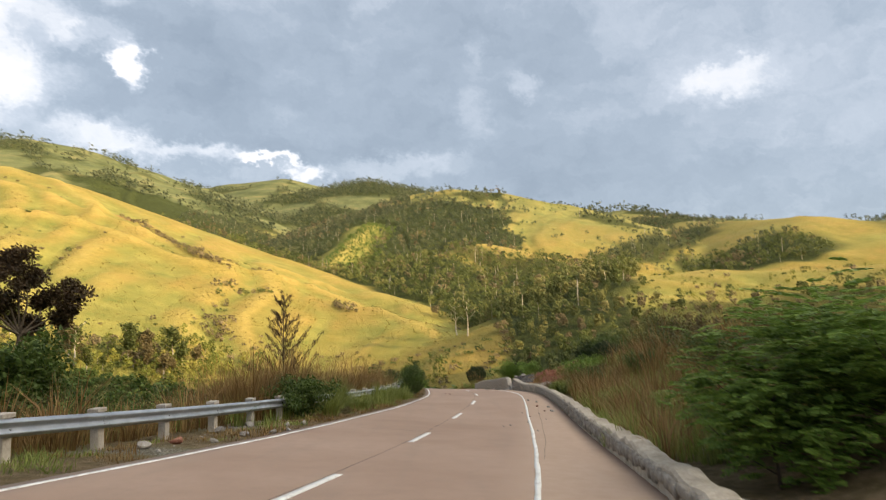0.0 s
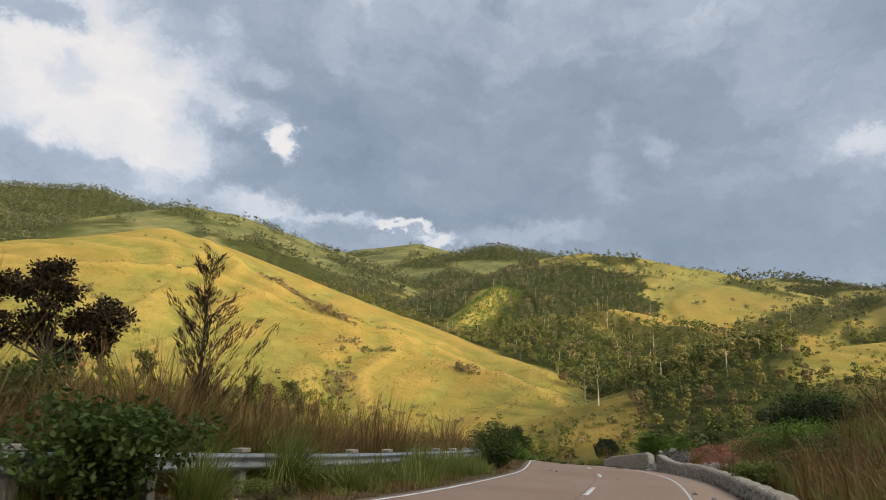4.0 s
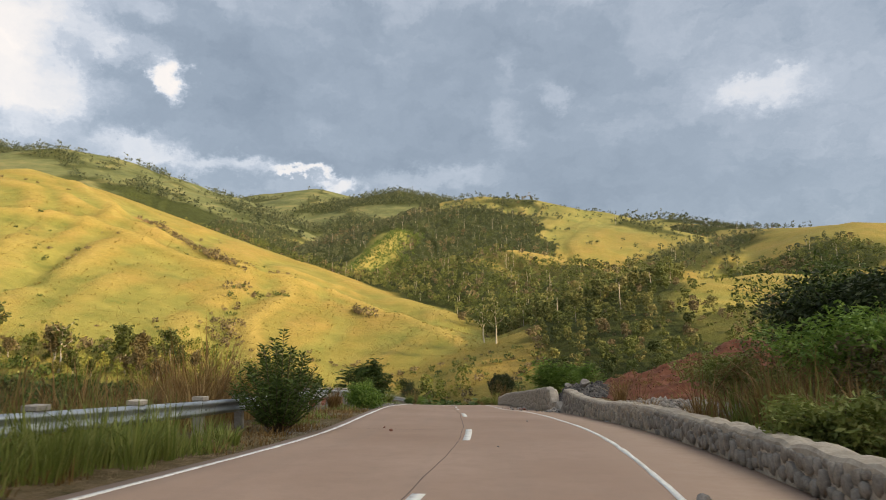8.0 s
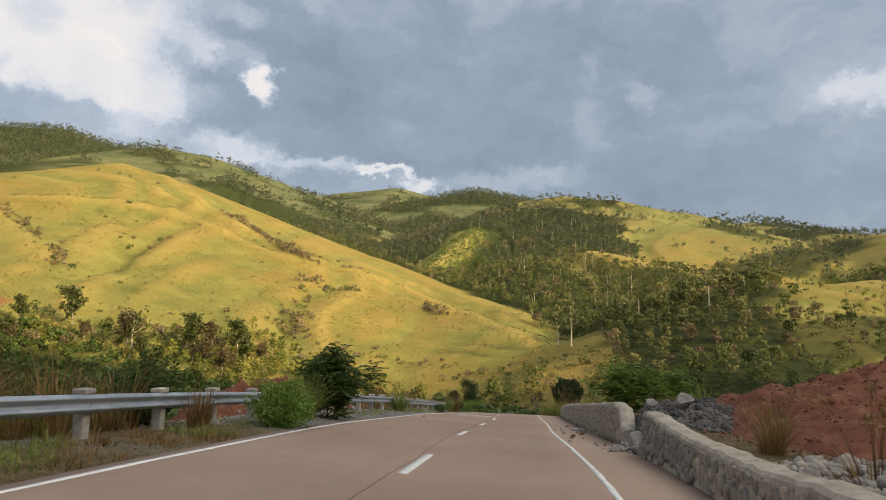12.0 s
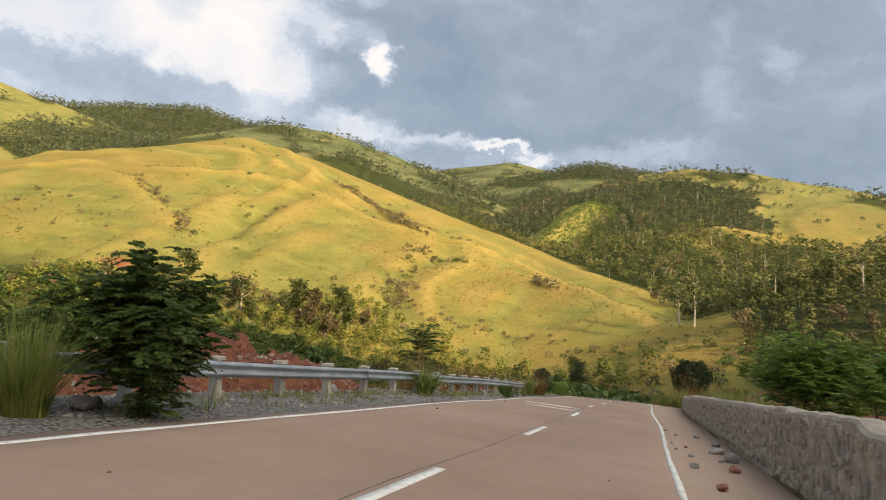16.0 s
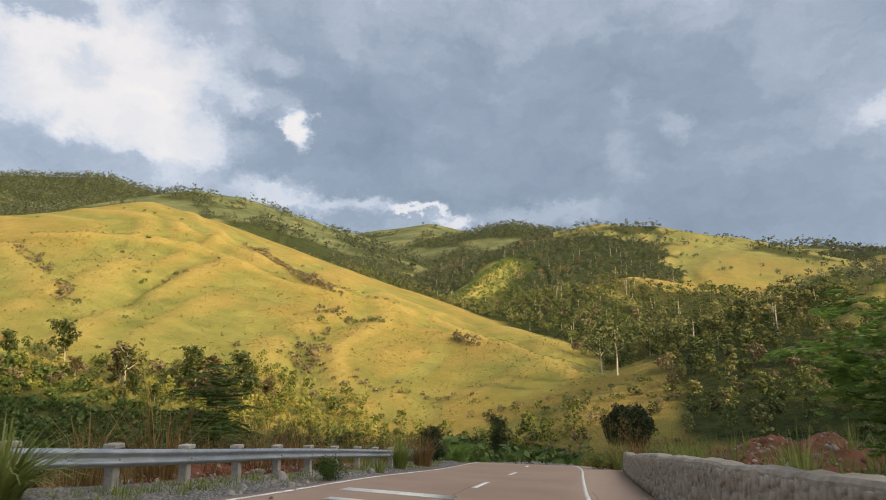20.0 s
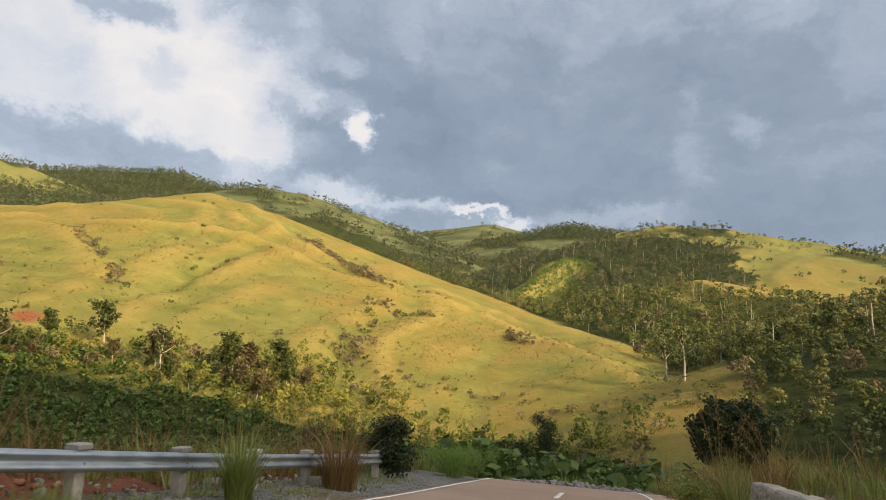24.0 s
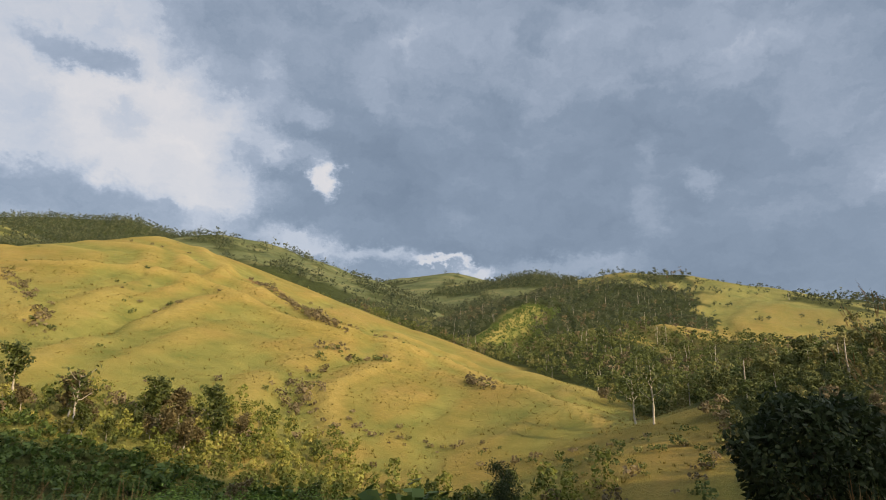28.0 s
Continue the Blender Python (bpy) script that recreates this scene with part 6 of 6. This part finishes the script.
tuft("fountain_grass", -3.95, 30.3, 1.05, 420, .9, .016, M["grass"], "green grass tuft on the verge", 38, base=.35)
tuft("fountain_grass", -4.3, 33.2, .8, 240, .7, .016, M["drygrass"], "yellowing grass tuft on the verge", 139, base=.35)
tuft("fountain_grass", -3.5, 36.3, 1.15, 460, .6, .016, M["grass"], "green grass tuft in front of the guardrail", 39, base=.45)
tuft("fountain_grass", -3.1, 38.6, .95, 360, .6, .016, M["grass"], "green grass tuft in front of the guardrail", 239, base=.45)
tuft("fountain_grass", -2.8, 40.4, .75, 280, .6, .016, M["grass"], "green grass tuft in front of the guardrail", 40, base=.4)
for i, (x, y, h) in enumerate(((-4.6, 26.9, .42), (-4.3, 27.6, .3), (-4.9, 26.1, .38), (-4.1, 26.4, .26))):
    leafy("roadside_weed", x, y, h, h * 2.0, M["dryleaf" if i % 2 else "grass"], "low yellowing leafy weed on the gravelly verge", "weed", 480 + i, 40, (.05, .02), 9, .006, sink=.02)
rosette_shrub(-2.4, 45.6, 2.25, 2.4, 44, "dark green shrub with lance-shaped leaves on the verge", 41, "bush")
tuft("fountain_grass", -3.5, 48.6, 1.35, 420, .8, .02, M["grass"], "tall pale green grass tuft against the guardrail", 241, base=.3)
tuft("fountain_grass", -3.5, 56.5, 1.15, 260, .7, .018, M["drygrass"], "dry grass tuft growing in front of the guardrail", 242, base=.22)
tuft("strap_leaved_plant", -2.45, 42.6, .6, 90, .9, .04, M["grass"], "low clump of strap-like leaves on the verge", 141)
rosette_shrub(-4.7, 56.4, 1.7, 1.9, 26, "leafy green shrub beside the guardrail", 42, "bush", (.15, .045))
leafy("green_shrub", -2.75, 59.0, 1.35, 1.9, M["feather"], "rounded leafy green shrub in front of the guardrail", "shrub", 43, 130, (.11, .055), 12, .02, base=.05)
feathery("tall_shrub", -3.45, 64.4, 2.55, 2.7, M["bush"], "tall dark green feathery shrub leaning over the guardrail", 44, 1200, .5)
tuft("fountain_grass", -3.5, 62.6, 1.6, 620, .8, .02, M["grass"], "tall yellowish grass tuft on the gravel shoulder", 45, base=.28)
tuft("strap_leaved_plant", -4.4, 78.6, 1.45, 320, 1.25, .045, M["grass"], "clump of arching strap-like leaves on the gravel", 46, base=.22)
palm_sapling(-10.1, 92.7, -4.0 - gz(-10.1, 92.7), 47, "young tree with spreading whorls of long feathered leaves", 9, 1.8)
leafy("green_shrub", -3.9, 88.5, .8, 1.1, M["bush"], "small leafy shrub beside the guardrail", "shrub", 48, 50, (.09, .035), 10, .015, base=.05)
tuft("fountain_grass", -4.3, 94.0, .7, 170, .7, .014, M["grass"], "grass tuft on the gravel shoulder", 49)
tuft("fountain_grass", -4.8, 98.4, 1.6, 460, .6, .02, M["grass"], "tall green grass tuft in front of the guardrail", 50)
tuft("dry_grass_tuft", -5.0, 102.8, 2.0, 420, .6, .018, M["drygrass"], "tall dry brown grass tuft at the guardrail's end", 151, base=.4)
reed(-5.1, 102.9, 2.2, 14, "brown reeds growing through the guardrail's end", 51, .7)
leafy("dark_shrub", -5.9, 108.1, -6.5 - gz(-5.9, 108.1), 1.8, M["darkleaf"], "dark rounded shrub beside the guardrail's end", "shrub", 52, 90, (.16, .06), 12)
leafy("green_bush", -5.4, 113.5, 1.5, 3.4, M["feather"], "low spreading green bush at the road's edge", "bush", 53, 190, (.075, .028), 14)
leafy("green_bush", -8.6, 105.5, 1.5, 2.4, M["bush"], "leafy green bush behind the guardrail", "bush", 54, 170, (.075, .03), 13)
leafy("dark_tree", -16.4, 206, -10.3 - gz(-16.4, 206), 9, M["darkleaf"], "dark spreading tree on the valley slope", "tree", 55, 120, (.4, .17), 13, .12)
palm_sapling(-8.5, 57.5, 2.4, 56, "young tree with feathered leaves behind the guardrail", 4, .8)
leafy("green_bush", -9.5, 112, 1.6, 3.2, M["bush"], "spreading green bush below the road", "bush", 57, 190, (.08, .03), 14)

for i, (off, y, h, w, mat) in enumerate(((-8.6, 24.5, 2.3, 2.8, "dryleaf"), (-9.8, 27.5, 2.9, 3.2, "brownleaf"), (-8.4, 31.8, 2.2, 2.6, "dryleaf"), (-9.6, 35.5, 1.9, 2.6, "treeleaf"), (-9.4, 19.5, 2.2, 3.0, "bush"), (-10.2, 14.0, 2.2, 3.2, "treeleaf"), (-8.8, 40.5, 1.6, 2.4, "dryleaf"), (-9.0, 47.5, 1.7, 2.4, "dryleaf"))):
    leafy("tangled_bush", float(road_x(y)) + off, y, h, w, M[mat], "tangled half-dry bush among tall grass behind the guardrail", "bush", 460 + i, 110, (.13, .045), 14)

# trees with pale trunks on the foot of the hill
def hill_tree(seed, height, bare=False):
    r = rng_of(seed)
    (tv, tf), tips = limbs(r, height * .9, height * .30, 8, .42, height * .022, .16, .9)
    t = thing("pale_trunk_tree", (0, 0, 0), "nearly leafless tree with a white trunk on the hillside" if bare else "thin-crowned tree with a pale trunk on the hillside", "tree", "hillside trees")
    part("trunk", fast_mesh("trunk", tv, tf, M["palebark"], True), None, t)
    lv, lf = crown_leaves(r, tips, 5 if bare else 24, height * .12, height * .075, height * .05)
    part("crown", fast_mesh("crown", lv, lf, M["dryleaf"] if seed % 3 == 0 else M["treeleaf"]), None, t)
    return t


KIT_TREES = [hill_tree(200 + i, h, b) for i, (h, b) in enumerate(((15, True), (13, False), (11, False), (14, False), (10, False)))]
rt = rng_of(9)
SPOTS = [(-189, 233, 0, 1.25), (-175, 261, 3, 1.2), (-146, 255, 0, 1.2), (-149, 257, 1, 1.2), (11, 320, 0, 1.25), (6, 338, 0, 1.1), (-132, 274, 3, 1.1), (-120, 262, 1, .9)]
SPOTS += [(-200 + 7 * i + rt.uniform(-6, 6), 244 + 2.0 * i + rt.uniform(-9, 9), rt.integers(1, 5), rt.uniform(.5, .9)) for i in range(14)]
SPOTS += [(-131, 268, 3, .95), (-126, 275, 1, 1.0), (-117, 279, 3, 1.05), (-110, 272, 2, 1.0), (-105, 276, 4, .9), (-78, 232, 4, .9), (-58, 226, 2, .85), (-40, 222, 4, .9), (-24, 226, 3, .7)]
SPOTS += [(-70 + 7 * i + rt.uniform(-5, 5), 225 + rt.uniform(-18, 18), rt.integers(1, 5), rt.uniform(.45, .7)) for i in range(9)]
used = set()
for x, y, k, s in SPOTS:
    m = pose(x, y, gz(x, y) - .3, 0, 0, rt.uniform(0, 360))
    ob = KIT_TREES[k]
    if k in used:
        ob = copy_thing(ob, m)
    used.add(k)
    ob.matrix_basis = m @ Matrix.Diagonal((s, s, s, 1))
for k, ob in enumerate(KIT_TREES):
    if k not in used:
        ob.matrix_basis = pose(-150 + 12 * k, 300, gz(-150 + 12 * k, 300))

# grass that nobody could count
RG = rng_of(15)
kit_dry = [blades(rng_of(300 + i), 44, h, .34, .7, .026, .6, 2) for i, h in enumerate((1.5, 1.9, 1.2))]
kit_green = [blades(rng_of(310 + i), 44, h, .30, .6, .024, .6, 2) for i, h in enumerate((.9, 1.2, .7))]
kit_short = [blades(rng_of(320 + i), 26, h, .28, .8, .02, .5, 2) for i, h in enumerate((.22, .32, .16))]


def strewn(n, y0, y1, o0, o1, seed, keep=None):
    r = rng_of(seed)
    y, o = r.uniform(y0, y1, n), r.uniform(o0, o1, n)
    x = road_x(y) + o
    ok = np.ones(n, bool) if keep is None else keep(x, y, o)
    return x[ok], y[ok], ground(x[ok], y[ok]) - .05


def field(name, kit, places, material, label, lo=.7, hi=1.25):
    x, y, z = (np.concatenate(c) for c in zip(*places))
    stuff(name, scatter(kit, x, y, z, RG, lo, hi), material, label, "grass")


def patchy(x, y, o):
    """Grass in clumps, with bare soil between them and towards the road."""
    return fbm(x / 1.3, y / 1.3, 95, 2) > .08 + .35 * step(-4.6, -3.8, o)


field("dry_grass", kit_dry, [strewn(900, -4, 56, -12.5, -6.2, 1), strewn(420, 82, 118, -13, -6.6, 2), strewn(380, 13, 46, 5.6, 13, 3), strewn(40, 108, 120, 3.6, 9, 4), strewn(300, 56, 82, -16, -11.5, 5), strewn(900, 84, 130, -30, -9, 51)], M["drygrass"], "tall dry brown grass beside the road")
kit_brush = [blades(rng_of(330 + i), 80, h, .5, .7, .022, .55, 3) for i, h in enumerate((2.4, 3.0, 2.0))]
field("dry_brush", kit_brush, [strewn(330, 22, 38, -11, -6.3, 20), strewn(60, 40, 54, -11, -6.8, 21), strewn(25, 20, 52, 8, 13, 22), strewn(60, 84, 108, -14, -7.5, 53)], M["drygrass"], "head-high dry brown grass and stalks behind the guardrail", .7, 1.2)
field("tall_grass", kit_green, [strewn(14, 20, 44, -6.0, -5.0, 6), strewn(45, 29, 37, -6.2, -4.6, 46), strewn(60, 33, 42, -5.9, -4.3, 47), strewn(480, -4, 56, -10.5, -6.6, 7), strewn(700, 12, 46, 5.5, 13, 8), strewn(60, 46, 58, 10, 14, 48), strewn(110, 84, 114, 6.4, 12, 49), strewn(30, 54, 70, 7, 13, 50), strewn(130, 95, 125, -10, -6.2, 9), strewn(700, 80, 130, -30, -10, 52), strewn(110, 108, 132, -5, 9, 10, lambda x, y, o: (np.abs(o) > 4.2) | (y > 121))], M["grass"], "tall green grass beside the road")
field("verge_grass", kit_short, [strewn(1100, 33, 56, -5.6, -3.75, 11, patchy), strewn(800, -2, 33, -5.9, -4.2, 12, patchy), strewn(260, 56, 108, -5.8, -4.4, 13)], M["grass"], "short green grass on the verge")
field("dry_verge_grass", kit_short, [strewn(1000, -2, 56, -5.4, -3.75, 31, lambda x, y, o: fbm(x / 1.1, y / 1.1, 96, 2) > .0)], M["drygrass"], "short dry weeds on the verge")
# ---- face stones of the parapet ----
def slab_mesh(seed):
    """A split stone with a flat face: an uneven polygon with a chamfered front, bedded in mortar."""
    r = random.Random(seed)
    n = r.choice((6, 7, 8))
    ring = []
    for k in range(n):
        a = (k + r.uniform(-.28, .28)) / n * 2 * math.pi
        c, q = math.cos(a), math.sin(a)
        d = .5 / max(abs(c), abs(q)) * r.uniform(.80, 1.0)
        ring.append((c * d, q * d))
    V = [(.5, u, w) for u, w in ring] + [(-.15, u * .98, w * .98) for u, w in ring] + [(-.42 + r.uniform(-.1, .1), u * .84, w * .84) for u, w in ring] + [(-.5, r.uniform(-.1, .1), r.uniform(-.1, .1))]
    F = [(b * n + k, b * n + (k + 1) % n, (b + 1) * n + (k + 1) % n, (b + 1) * n + k) for b in (0, 1) for k in range(n)]
    F = [(a, b, c) for a, b, c, d in F] + [(a, c, d) for a, b, c, d in F] + [(2 * n + k, 2 * n + (k + 1) % n, 3 * n) for k in range(n)]
    return mesh_of("stone", V, F, M["wallstone"], False)


STONES = [slab_mesh(10 + i) for i in range(9)]
SA = [mesh_arrays(m) for m in STONES]
rs = rng_of(77)


def face_stones(y0, y1):
    """Rows of upright stones bedded in the road-side face."""
    out = []
    y = y0
    while y < y1:
        w = rs.uniform(.11, .26)
        zb, zt = float(surface(y, 3.4)), float(road_z(y)) + (upper_top(y) if y > 61 else float(wall_top(y))) - .1
        z = zb + rs.uniform(-.05, .1)
        while z < zt - .05:
            h = min(rs.uniform(.13, .38), zt - z + .02)
            x = float(road_x(y)) + float(wall_off(y))
            u = (z + h / 2 - zb) / max(zt - zb, .1)
            out.append((x - .05 + .08 * u + rs.uniform(.002, .018), y + w / 2 + rs.normal(0, .01), z + h / 2, w * 1.0, h * .98, rs.uniform(-17, 17), int(rs.integers(0, 9))))
            z += h
        y += w
    return out


def single(y):
    return 46.0 < y < 54.0 or 64.5 < y < 70.5


loose = {0: [], 1: []}
count = 0
for k, (wall, (a, b)) in enumerate(((WALL_A, (-4, 59.0)), (WALL_B, (63.1, 106.8)))):
    for x, y, z, w, h, tilt, i in face_stones(a, b):
        if single(y) and count < 300:
            ob = new("stone", STONES[i])
            ob.parent = wall
            ob.matrix_basis = pose(x, y, z, tilt) @ Matrix.Diagonal((.08, w, h, 1))
            count += 1
        else:
            v, f = SA[i]
            c, s = math.cos(radians(tilt)), math.sin(radians(tilt))
            q = v * (.08, w, h)
            loose[k].append((np.stack([q[:, 0] + x, q[:, 1] * c - q[:, 2] * s + y, q[:, 1] * s + q[:, 2] * c + z], 1), f))
for k, wall in ((0, WALL_A), (1, WALL_B)):
    me = fast_mesh("bedded_stones", *join(*loose[k]), M["wallstone"])
    ob = new("bedded_stones", me)
    ob.parent = wall
    ob["kind"] = "stuff"
